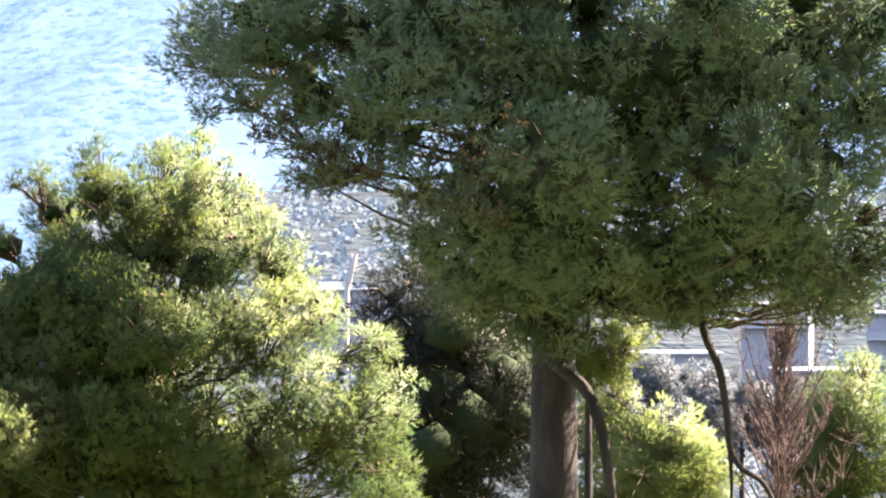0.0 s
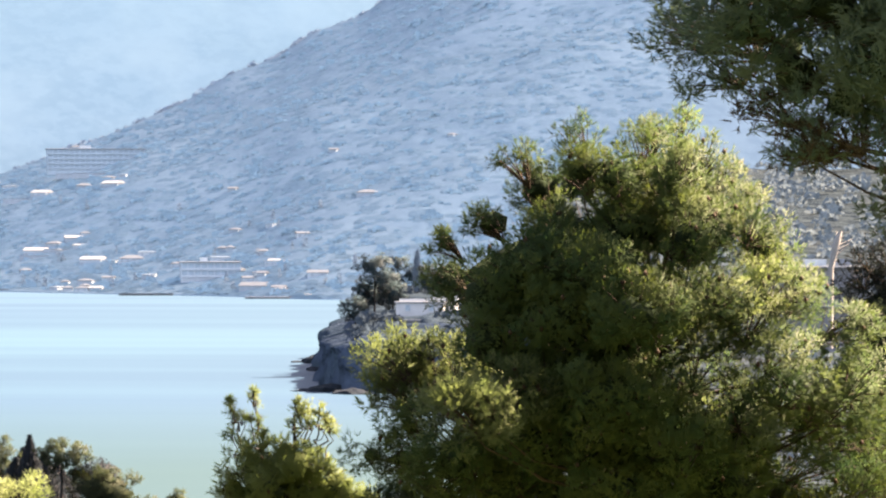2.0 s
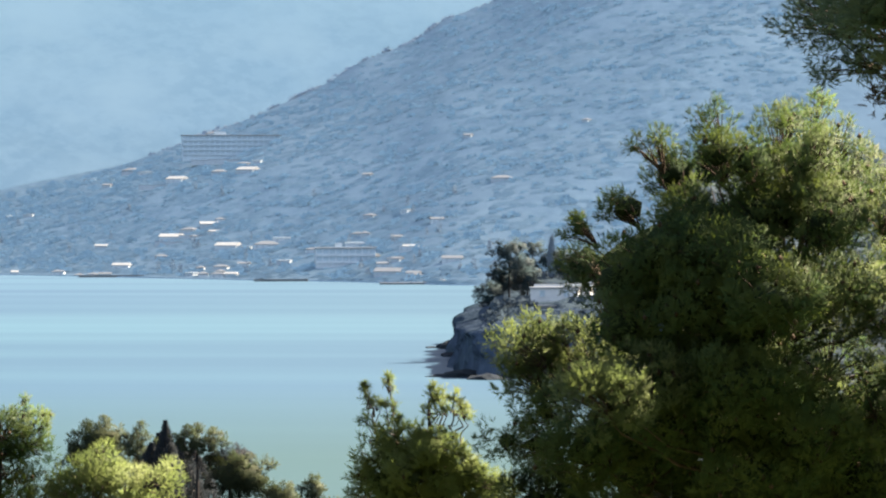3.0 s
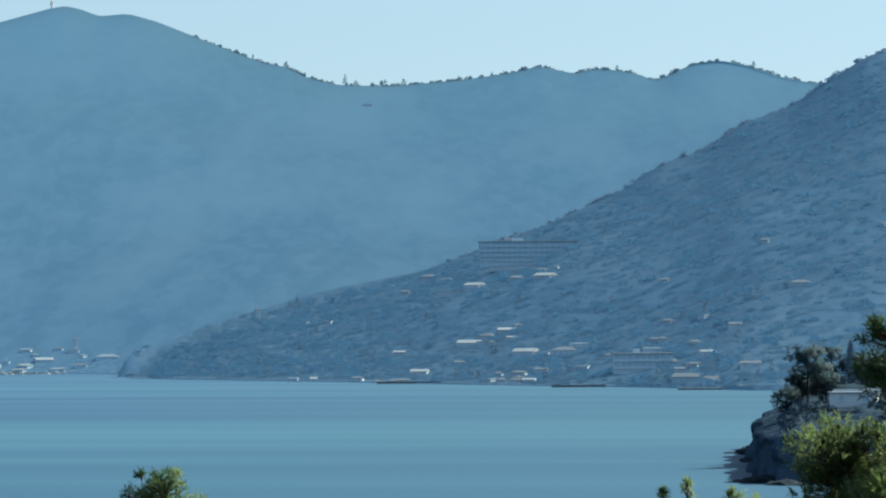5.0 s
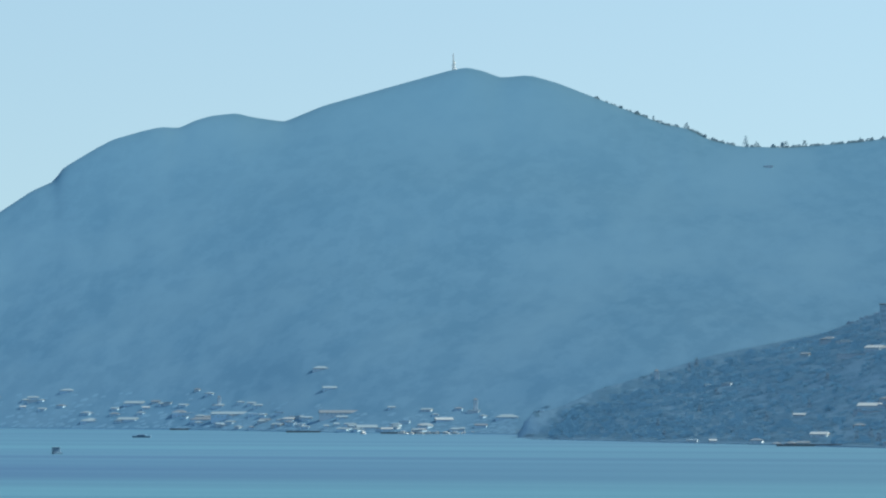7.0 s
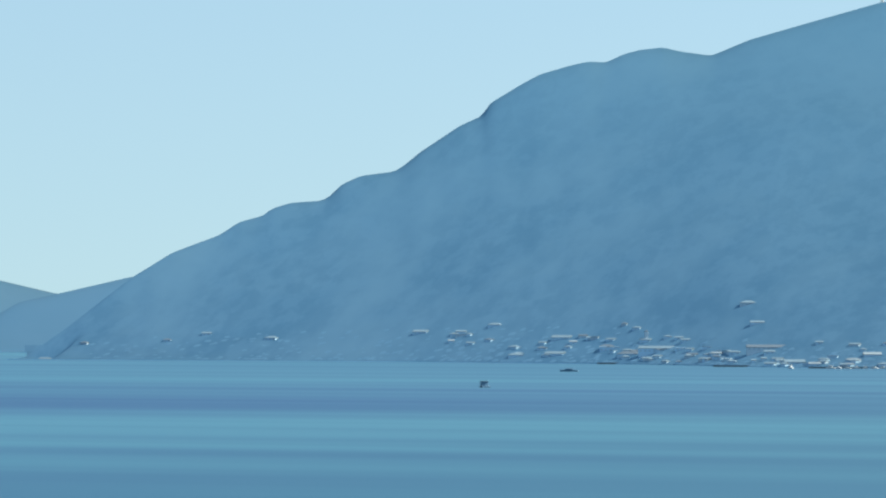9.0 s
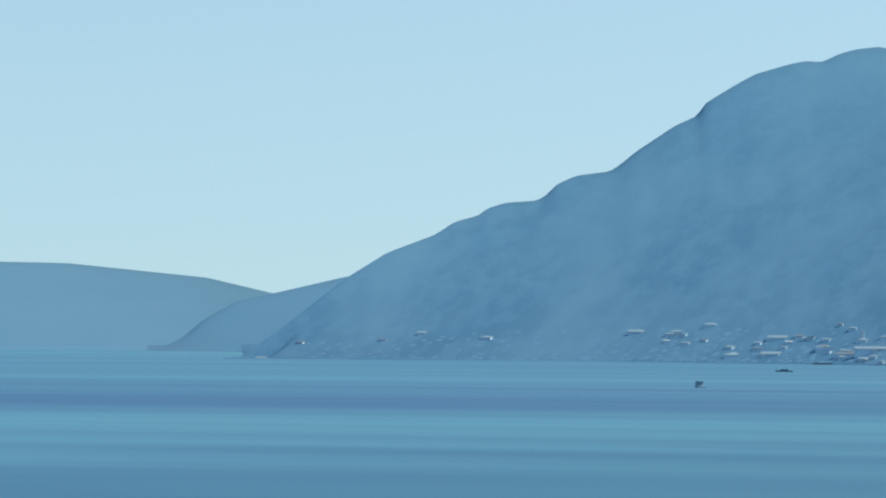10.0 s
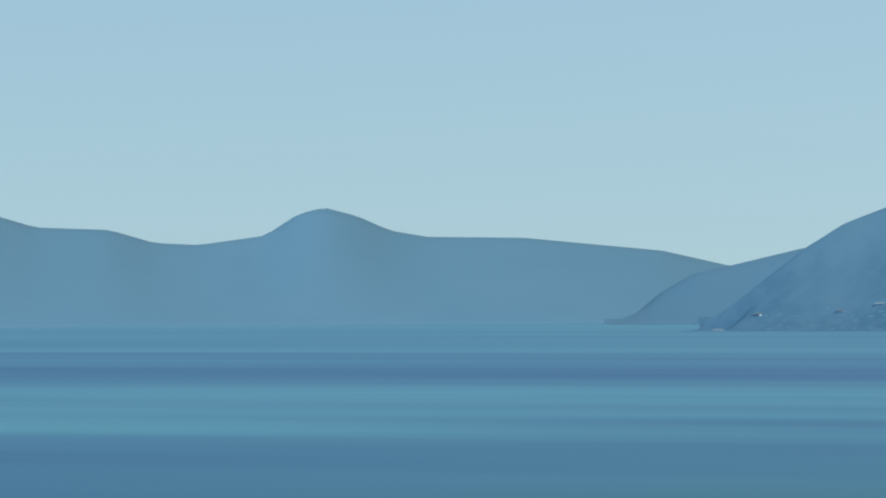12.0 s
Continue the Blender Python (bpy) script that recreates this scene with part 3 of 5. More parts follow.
        o = np.array([(1, 0, 0), (0, 1, 0), (-1, 0, 0), (0, -1, 0), (0, 0, 1.5), (0, 0, -1.2)]) * 0.028
        of = np.array([(0, 1, 4), (1, 2, 4), (2, 3, 4), (3, 0, 4), (1, 0, 5), (2, 1, 5), (3, 2, 5), (0, 3, 5)])
        v = (pick[:, None] + o[None]).reshape(-1, 3)
        f = (np.arange(len(pick))[:, None, None] * 6 + of[None]).reshape(-1, 3)
        tagged(part("cone_scatter", mesh_of("cone_scatter", v, f, (M_CONE,), True), root, "small dark open pine cones"), kind="stuff")
    return root


ROUND_PINE = [(0.34, 1.23, 0.19), (0.3, 0.74, 0.26), (0.02, 1.12, 0.18), (0.56, 0.86, 0.24), (0.6, 0.35, 0.3), (0.2, 0.5, 0.3), (1.1, 0.05, 0.3), (0.25, 0.96, 0.25), (-0.77, 1.05, 0.22), (-0.74, 0.68, 0.31), (-1.45, 0.81, 0.21), (-1.23, 0.50, 0.31), (-0.09, 0.93, 0.28), (-0.37, 0.62, 0.31),
              (0.74, 0.62, 0.26), (0.96, 0.31, 0.28), (-1.73, 0.13, 0.22), (-2.25, -0.09, 0.15), (-2.22, -0.49, 0.26), (-1.79, -0.61, 0.40), (-0.99, -0.12, 0.46), (-0.25, 0.07, 0.43),
              (0.43, 0.01, 0.43), (1.23, -0.18, 0.31), (1.36, -0.61, 0.37), (0.68, -0.67, 0.46), (-0.18, -0.80, 0.46), (-0.99, -0.86, 0.49), (-1.72, -1.10, 0.40), (-3.0, -1.42, 0.30),
              (-2.46, -1.47, 0.38), (-2.96, -1.78, 0.28), (-2.72, -1.3, 0.3), (-2.66, -1.7, 0.33), (-0.6, -0.42, 0.44), (-1.45, -0.4, 0.4), (-0.8, -1.35, 0.45), (1.5, -1.7, 0.44), (-1.7, -1.85, 0.3), (-1.97, -1.90, 0.43), (-1.23, -1.60, 0.49), (-0.37, -1.66, 0.52), (0.49, -1.53, 0.52), (1.36, -1.35, 0.49), (1.97, -0.98, 0.34)]
ROUND_LOW = [(1.6, -2.6, 0.5), (2.3, -2.8, 0.46), (1.5, -3.1, 0.5), (2.28, -1.53, 0.38), (1.85, -1.90, 0.46), (0.99, -2.09, 0.52), (0.13, -2.21, 0.52), (-0.74, -2.21, 0.49), (-1.66, -2.15, 0.37), (2.22, -2.21, 0.43), (-0.37, -2.71, 0.56),
             (0.87, -2.70, 0.59), (-1.60, -2.70, 0.49), (-2.75, -2.45, 0.3), (-2.5, -2.8, 0.4), (-2.1, -2.45, 0.42), (-2.8, -3.1, 0.4), (-2.2, -3.2, 0.5), (-2.6, -2.05, 0.33), (0.2, -3.6, 0.6), (-1.2, -3.7, 0.6), (1.6, -3.6, 0.6)]
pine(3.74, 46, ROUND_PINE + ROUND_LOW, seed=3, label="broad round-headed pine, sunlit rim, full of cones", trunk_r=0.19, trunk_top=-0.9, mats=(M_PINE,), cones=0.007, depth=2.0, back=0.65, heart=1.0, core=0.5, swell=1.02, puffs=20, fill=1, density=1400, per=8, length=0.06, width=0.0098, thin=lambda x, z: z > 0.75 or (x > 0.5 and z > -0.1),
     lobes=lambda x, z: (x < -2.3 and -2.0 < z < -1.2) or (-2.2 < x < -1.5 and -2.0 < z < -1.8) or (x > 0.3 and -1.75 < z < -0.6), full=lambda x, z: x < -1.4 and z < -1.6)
TALL_LEFT = [(-3.74, 2.04, 0.32), (-3.42, 1.72, 0.36), (-3.42, 2.34, 0.42), (-2.95, 2.10, 0.44), (-2.48, 1.63, 0.44), (-2.83, 1.27, 0.27), (-2.48, 0.92, 0.27), (-2.01, 0.92, 0.3),
             (-2.12, 2.34, 0.53), (-1.41, 1.80, 0.47), (-1.41, 0.80, 0.29), (-1.18, 2.33, 0.59), (-0.76, 1.21, 0.47), (-1.30, 0.21, 0.35), (-0.77, 0.33, 0.53), (-0.47, -0.38, 0.41),
             (-0.23, 1.92, 0.59), (0.12, 0.92, 0.53), (0.47, 2.09, 0.53), (-0.47, 0.09, 0.44), (0.71, 1.33, 0.47), (1.18, 1.97, 0.59), (-1.0, -0.12, 0.36), (-0.2, 0.45, 0.5), (-0.1, -0.1, 0.45), (-0.25, -0.55, 0.38), (-0.75, -0.45, 0.26), (0.02, -0.72, 0.24)]
TALL_RIGHT = [(1.2, -0.4, 0.34), (1.75, -0.3, 0.34), (2.2, -0.15, 0.36), (3.1, -0.45, 0.28), (2.75, -0.05, 0.4), (3.4, -0.1, 0.38), (1.6, 0.35, 0.4), (2.4, 0.5, 0.4), (1.18, -0.15, 0.41), (0.88, 0.74, 0.41), (1.41, -0.62, 0.24), (1.65, 0.91, 0.47), (1.83, 1.68, 0.53), (2.06, 0.15, 0.41), (2.48, 2.09, 0.59), (2.71, 0.91, 0.47),
              (2.82, -0.38, 0.38), (2.47, 0.03, 0.41), (3.18, 1.49, 0.53), (3.30, 0.44, 0.47), (3.30, 2.32, 0.53), (1.54, 2.56, 0.59), (0.42, 2.63, 0.53), (-0.59, 2.57, 0.53),
              # the last seven clumps are added out of view, to shade the crown
              (-1.65, 2.87, 0.59), (-2.71, 2.69, 0.47), (2.48, 2.67, 0.59), (-2.24, 3.40, 0.65), (-1.06, 3.46, 0.71), (0.12, 3.51, 0.71), (1.30, 3.51, 0.71), (2.48, 3.50, 0.65), (3.9, 1.2, 0.6), (4.1, 2.1, 0.7), (3.9, 2.9, 0.7), (3.5, 3.7, 0.75), (0.6, 4.3, 0.8), (2.6, 4.3, 0.8), (4.5, 3.2, 0.7)]
NEAR = 36 / 44
pine(-1.5, 36, [(x * NEAR, z * NEAR, r * NEAR) for x, z, r in TALL_LEFT + TALL_RIGHT], seed=5, label="tall spreading pine with a thick grey trunk", trunk_r=0.28, trunk_top=3.4, mats=(M_PINE_DARK,),
     density=1080, per=7, puffs=20, fill=1, low=-0.1, slope=0.03, depth=1.8, taper=0.7, core=0.45, heart=0.5, swell=1.15, length=0.064, width=0.0120, dry=(5, 6, 7, 10, 12), thin=lambda x, z: -1.9 < x < -0.6 and 0.5 < z < 1.6)
DARK_PINE = [(-0.98, -0.59, 0.31), (-0.56, -0.31, 0.35), (-0.14, -0.24, 0.31), (-0.70, -1.00, 0.42), (0.0, -0.87, 0.56), (0.56, -1.42, 0.49), (-0.42, -1.56, 0.49), (0.21, -1.98, 0.63),
             (-0.28, -2.40, 0.56), (0.55, -2.61, 0.56), (-0.70, -2.89, 0.42), (0.84, -0.73, 0.42), (0.13, -2.96, 0.63), (0.9, -2.0, 0.5), (-0.6, -2.0, 0.4)]
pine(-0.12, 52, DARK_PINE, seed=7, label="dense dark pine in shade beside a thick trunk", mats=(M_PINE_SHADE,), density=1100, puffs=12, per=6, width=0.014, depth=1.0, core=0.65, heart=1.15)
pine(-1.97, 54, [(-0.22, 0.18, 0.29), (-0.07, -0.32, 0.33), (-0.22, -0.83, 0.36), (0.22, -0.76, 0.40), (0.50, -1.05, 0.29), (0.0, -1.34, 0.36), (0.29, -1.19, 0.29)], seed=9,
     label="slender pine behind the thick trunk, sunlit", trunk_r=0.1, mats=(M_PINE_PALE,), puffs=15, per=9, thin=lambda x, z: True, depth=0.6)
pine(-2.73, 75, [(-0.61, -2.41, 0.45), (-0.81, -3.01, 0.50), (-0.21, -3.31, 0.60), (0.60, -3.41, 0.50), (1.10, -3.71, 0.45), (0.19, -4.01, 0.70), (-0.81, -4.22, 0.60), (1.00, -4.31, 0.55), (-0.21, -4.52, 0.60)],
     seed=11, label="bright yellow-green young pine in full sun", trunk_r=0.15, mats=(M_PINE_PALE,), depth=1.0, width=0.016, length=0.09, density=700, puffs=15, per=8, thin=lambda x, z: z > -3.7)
pine(-5.56, 62, [(0.08, -1.78, 0.37), (-0.33, -2.03, 0.33), (0.33, -2.20, 0.50), (-0.09, -2.53, 0.50), (-0.50, -2.86, 0.42), (0.32, -3.10, 0.58), (-0.25, -3.35, 0.50), (-0.91, -3.36, 0.33)],
     seed=13, label="olive-green pine beside a dead cypress", trunk_r=0.15, mats=(M_PINE,), depth=0.8, puffs=15, per=8, thin=lambda x, z: z > -2.6)
YOUNG_SHOOTS = [(-0.89, -2.24, 0.04), (-0.88, -2.38, 0.07), (-0.82, -2.52, 0.08), (-0.58, -2.16, 0.04), (-0.58, -2.30, 0.07), (-0.61, -2.46, 0.09), (-0.72, -2.55, 0.10), (-0.51, -2.61, 0.09), (-0.86, -2.73, 0.07), (-0.44, -2.68, 0.07),
                (0.07, -2.27, 0.04), (0.05, -2.42, 0.07), (0.19, -2.38, 0.10), (0.16, -2.51, 0.10), (0.34, -2.40, 0.07), (0.43, -2.50, 0.09), (0.38, -2.63, 0.09), (0.23, -2.60, 0.09), (-0.01, -2.63, 0.07), (0.49, -2.65, 0.07)]
YOUNG_BODY = [(-0.75, -2.96, 0.16), (-0.47, -2.88, 0.16), (-0.16, -2.92, 0.15), (-0.79, -3.23, 0.18), (-0.47, -3.20, 0.22), (-0.13, -3.16, 0.19), (0.15, -3.12, 0.16), (0.38, -3.16, 0.13), (-0.94, -3.47, 0.13), (-0.63, -3.55, 0.24),
              (-0.24, -3.51, 0.25), (0.15, -3.47, 0.22), (0.50, -3.47, 0.18), (0.77, -3.55, 0.18), (0.65, -3.33, 0.10), (0.96, -3.67, 0.16), (-0.94, -3.78, 0.15), (-0.63, -3.86, 0.26), (-0.17, -3.86, 0.28), (0.30, -3.82, 0.26),
              (0.77, -3.90, 0.26), (-0.32, -4.25, 0.33), (0.30, -4.25, 0.33)]
pine(8.59, 58, YOUNG_SHOOTS + YOUNG_BODY, seed=15, label="young pine with spiky leading shoots over the water", trunk_r=0.09, mats=(M_PINE_PALE,), swell=1.25, puffs=15, per=9, thin=lambda x, z: z > -2.9, core=0.5, depth=0.6, cones=0.004, shoots=lambda x, z: z > -2.8)
pine(13.11, 62, [(-0.25, -3.72, 0.25), (0.05, -3.58, 0.22), (0.25, -3.62, 0.16), (0.49, -3.92, 0.3), (-0.09, -4.1, 0.45), (0.65, -4.3, 0.3), (-0.6, -4.1, 0.35), (-0.5, -4.7, 0.5)], seed=17,
     label="light green pine top below the terrace", trunk_r=0.13, mats=(M_PINE_PALE,), swell=1.3, puffs=15, per=9, thin=lambda x, z: True, depth=0.6)
pine(16.32, 62, [(-0.25, -2.13, 0.05), (0.27, -2.12, 0.05), (0.3, -2.3, 0.07), (-0.1, -2.3, 0.08), (0.03, -2.2, 0.1), (-0.34, -2.55, 0.18), (0.07, -2.48, 0.22), (0.40, -2.75, 0.25), (-0.10, -2.9, 0.42), (0.55, -3.1, 0.3), (-0.4, -3.4, 0.45), (0.4, -3.6, 0.45)],
     seed=19, label="light green pine top with cones at its tip", trunk_r=0.1, mats=(M_PINE,), swell=1.3, puffs=15, per=9, thin=lambda x, z: True, depth=0.5, cones=0.007)
pine(14.41, 62, [(0.36, -2.62, 0.06), (0.36, -2.8, 0.09), (-0.51, -2.87, 0.08), (-0.51, -3.0, 0.12), (0.65, -2.85, 0.06), (0.6, -3.0, 0.1), (0.07, -3.1, 0.3), (-0.76, -3.2, 0.22), (0.45, -3.25, 0.25), (0.1, -3.7, 0.45)], seed=21,
     label="thin pine top with bare leading shoots", trunk_r=0.1, mats=(M_PINE,), swell=1.3, puffs=15, per=9, thin=lambda x, z: True, depth=0.5, cones=0.007)


def bare_limb(tree, points, r0, r1, label):
    """A bare limb of a tree; points are sideways and height over the eye."""
    lift = EYE - tree.matrix_world.translation.z
    p = np.array([(x * NEAR, y, lift + z * NEAR) for x, y, z in points])
    k = np.linspace(0, len(p) - 1, 4 * len(p))
    q = np.stack([np.interp(k, np.arange(len(p)), p[:, i]) for i in range(3)], 1)
    q[1:-1] = (q[:-2] + q[1:-1] * 2 + q[2:]) / 4
    q[1:-1] = (q[:-2] + q[1:-1] * 2 + q[2:]) / 4
    part("bare_limb", mesh_of("bare_limb", *tube(q, NEAR * np.linspace(r0, r1, len(q)), 8), (M_BARK,), True), tree, label)


tall = [o for o in scene.objects if o.get("label", "").startswith("tall spreading")][0]
bare_limb(tall, [(0.0, 0.0, -1.1), (0.1, -0.1, -1.17), (0.36, -0.2, -1.38), (0.5, -0.25, -1.79), (0.6, -0.25, -2.4), (0.67, -0.2, -3.3)], 0.085, 0.045, "drooping grey bare limb")
bare_limb(tall, [(1.48, -0.3, -0.45), (1.57, -0.45, -0.85), (1.71, -0.5, -1.14), (1.78, -0.5, -1.6), (1.81, -0.5, -2.0), (1.93, -0.5, -2.19), (2.15, -0.5, -2.3), (2.3, -0.5, -2.6)], 0.05, 0.025, "crooked hanging bare limb")
bare_limb(tall, [(1.81, -0.5, -2.0), (1.83, -0.5, -2.3), (1.82, -0.5, -2.8)], 0.025, 0.015, "short hanging bare limb")
bare_limb(tall, [(0.2, -0.2, -0.05), (0.4, -0.45, -0.13), (0.72, -0.5, -0.27)], 0.06, 0.05, "grey bare limb in the crown")


def dead_cypress(az, dist, top, spread, n, seed):
    """A dead cypress: a stem with many steep bare branches."""
    rng = np.random.default_rng(seed)
    base = polar(az, dist, ground_at(az, dist) - 0.1)
    root = tagged(new("dead_cypress"), "dead cypress with bare reddish upright branches", "tree")
    root.matrix_world = Matrix.Translation(base) @ pose(0, 0, 0, 0, 0, az)
    height = EYE + top - base.z
    t = np.linspace(0, 1, 10)
    part("trunk", mesh_of("trunk", *tube(np.stack([0.06 * np.sin(4 * t), 0 * t, t * (height - 0.3)], 1), 0.11 * (1 - 0.85 * t), 8), (M_DEAD,), True), root)
    twigs = []
    for k in range(n):
        h = height - 3.4 + 2.9 * rng.random()
        a = rng.random() * 2 * math.pi
        out = (0.15 + spread * rng.random()) * (0.4 + 0.6 * (height - h) / 3.4)
        up = min(0.5 + 1.2 * rng.random(), height + 0.1 - h)
        p0 = np.array([0.02, 0, h])
        p = bend(p0, p0 + (math.cos(a) * out, math.sin(a) * out, up), -0.12 * up, 7, rng, 0.012)
        part("branch", mesh_of("branch", *tube(p, np.linspace(0.019, 0.004, 7), 5), (M_DEAD,), True), root)
        for q in range(16):
            c = p[rng.integers(1, 7)]
            w = np.array([rng.normal(0, 0.13), rng.normal(0, 0.13), 0.14 + 0.2 * rng.random()])
            twigs.append(tube(bend(c, c + w, -0.02, 4), [0.006, 0.005, 0.004, 0.002], 3))
    tagged(part("twig_spray", mesh_of("twig_spray", *joined(twigs), (M_DEAD,), True), root), kind="stuff")


dead_cypress(-4.56, 58, -0.62, 0.95, 80, 3)


# ---- woods on the far slopes ----
def woods(name, az, d, r, mat, label, seed, tall=0.9, sink=0.25, z=None, leaves=26, leaf=0.38):
    """Many tree crowns on the land, each a loose heap of leafy sprays, as one object."""
    rng = np.random.default_rng(seed)
    g = heights(az, d)[0] if z is None else z
    keep = g > 0.9
    az, d, r, g = az[keep], d[keep], r[keep], g[keep]
    n = len(az)
    x, y = -d * np.sin(np.radians(az)), d * np.cos(np.radians(az))
    size = np.stack([r * (0.8 + 0.5 * rng.random(n)), r * (0.8 + 0.5 * rng.random(n)), r * tall * (0.75 + 0.5 * rng.random(n))], 1)
    u = unit(rng.normal(0, 1, (n, leaves, 3)))
    u[..., 2] = np.abs(u[..., 2]) * 1.15 - 0.25
    c = np.stack([x, y, g + size[:, 2] * (0.6 - sink)], 1)[:, None] + u * (0.35 + 0.65 * rng.random((n, leaves, 1)) ** 0.5) * size[:, None]
    c = c.reshape(-1, 3)
    s = np.repeat(r, leaves)[:, None] * (leaf + 0.3 * rng.random((n * leaves, 1)) ** 2)
    face = unit(np.array([-0.1, -0.88, 0.48]) + rng.normal(0, 0.33, (n * leaves, 3)))
    a = unit(np.cross(face, rng.normal(0, 1, (n * leaves, 3))))
    b = np.cross(face, a)
    v = np.stack([c - a * s * 0.6 - b * s * 0.5, c - a * s * 0.6 + b * s * 0.5, c + a * s * 0.7], 1).reshape(-1, 3)
    ob = new(name, mesh_of(name, v, np.arange(len(v)).reshape(-1, 3), (mat,)))
    return tagged(ob, label, "woods", kind="stuff")


def mounds(name, az, d, r, mat, label, seed, tall=0.8):
    """A closed canopy: many rounded, uneven tree crowns sunk into one another, as one object."""
    rng = np.random.default_rng(seed)
    g = heights(az, d)[0]
    keep = g > 0.9
    az, d, r = az[keep], d[keep], r[keep]
    n = len(az)
    x, y = -d * np.sin(np.radians(az)), d * np.cos(np.radians(az))
    size = np.stack([r * (0.8 + 0.4 * rng.random(n)), r * (0.9 + 0.4 * rng.random(n)), r * tall * (0.75 + 0.5 * rng.random(n))], 1)
    v = CORE_V[None] * size[:, None] * (0.85 + 0.3 * rng.random((n, len(CORE_V), 1)))
    px, py = v[..., 0] + x[:, None], v[..., 1] + y[:, None]
    lie = heights(np.degrees(np.arctan2(-px, py)).ravel(), np.hypot(px, py).ravel())[0].reshape(px.shape)
    v = np.stack([px, py, lie + (np.clip(CORE_V[:, 2], 0, 1) ** 1.1)[None] * size[:, 2:] * (0.85 + 0.3 * rng.random(px.shape)) - 0.15], -1)
    up = CORE_V[CORE_F].mean(1)[:, 2] > 0.05
    f = (np.arange(n)[:, None, None] * len(CORE_V) + CORE_F[up][None]).reshape(-1, 3)
    return tagged(new(name, mesh_of(name, v.reshape(-1, 3), f, (mat,), True)), label, "woods", kind="stuff")


# tree colours out here are pale blue: haze is painted into the leaves
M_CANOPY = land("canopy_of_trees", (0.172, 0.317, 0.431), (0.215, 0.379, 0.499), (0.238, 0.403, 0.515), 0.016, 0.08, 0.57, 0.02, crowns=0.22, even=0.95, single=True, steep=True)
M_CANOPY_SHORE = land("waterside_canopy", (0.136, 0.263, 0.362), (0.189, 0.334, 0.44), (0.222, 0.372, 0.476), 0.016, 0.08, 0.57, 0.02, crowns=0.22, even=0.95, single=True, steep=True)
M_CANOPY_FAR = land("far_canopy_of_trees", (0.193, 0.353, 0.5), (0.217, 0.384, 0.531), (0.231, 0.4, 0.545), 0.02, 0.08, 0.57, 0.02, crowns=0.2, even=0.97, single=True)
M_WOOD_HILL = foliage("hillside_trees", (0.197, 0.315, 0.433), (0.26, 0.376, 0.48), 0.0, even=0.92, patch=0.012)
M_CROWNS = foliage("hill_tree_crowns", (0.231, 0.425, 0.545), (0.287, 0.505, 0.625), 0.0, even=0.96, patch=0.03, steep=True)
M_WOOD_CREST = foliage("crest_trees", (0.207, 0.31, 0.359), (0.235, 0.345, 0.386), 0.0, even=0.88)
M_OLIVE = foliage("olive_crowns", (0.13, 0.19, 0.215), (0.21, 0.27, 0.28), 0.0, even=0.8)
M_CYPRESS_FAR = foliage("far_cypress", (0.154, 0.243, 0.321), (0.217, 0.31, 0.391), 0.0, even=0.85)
M_WOOD_POINT = foliage("headland_scrub", (0.0274, 0.0499, 0.0714), (0.051, 0.0825, 0.105), 0.05, even=0.75)

W = np.random.default_rng(41)
HOMES_UP = [(11.53, 2940, 7.9, 2.6), (12.00, 2640, 12.7, 3.2), (11.43, 2616, 9.8, 2.8), (11.04, 2576, 13.1, 3.0), (11.10, 2632, 7.8, 2.8), (10.91, 2620, 4.9, 2.8), (12.62, 2820, 11.3, 3.0),
            (13.19, 2792, 6.7, 3.0), (12.94, 2716, 5.8, 3.0), (12.42, 2764, 9.6, 3.0), (9.42, 2452, 5.0, 2.6), (7.59, 2260, 10.9, 4.5), (8.05, 2452, 4.5, 2.6), (6.44, 2420, 4.0, 2.6)]
HOMES_SHORE = [(12.08, 2436, 13.1, 3.9), (11.83, 2448, 9.8, 3.3), (11.58, 2452, 9.9, 3.2), (11.42, 2456, 5.3, 2.8), (11.31, 2340, 13.2, 4.4), (10.79, 2292, 13.8, 3.0), (10.59, 2300, 9.3, 3.1),
               (10.16, 2208, 7.1, 2.8), (9.59, 2192, 10.6, 4.7), (9.41, 2104, 10.2, 8.0), (8.82, 2088, 11.2, 3.0), (8.27, 1984, 9.3, 2.8), (11.41, 2196, 7.7, 2.8), (9.12, 2000, 13.4, 2.6),
               (12.22, 2348, 6.9, 2.8), (12.76, 2332, 9.4, 2.8)]
HOMES_TOWN = [(19.52, 3160, 11.9, 3.4), (19.40, 3084, 9.9, 4.1), (21.43, 3176, 10.2, 3.8), (20.46, 3128, 5.9, 3.0), (20.06, 3024, 5.7, 6.0), (19.75, 3004, 5.0, 4.8), (17.65, 2928, 5.5, 3.1),
              (18.38, 2896, 7.0, 3.9), (18.56, 2960, 5.2, 3.0), (16.56, 2872, 5.4, 3.1), (19.22, 2976, 33.5, 3.0), (16.99, 2864, 15.4, 5.4), (22.04, 3240, 15.6, 3.9), (21.66, 3216, 6.5, 3.4),
              (17.85, 2890, 12.0, 4.0), (18.1, 2870, 9.0, 3.5), (18.9, 2890, 14.0, 3.6)]
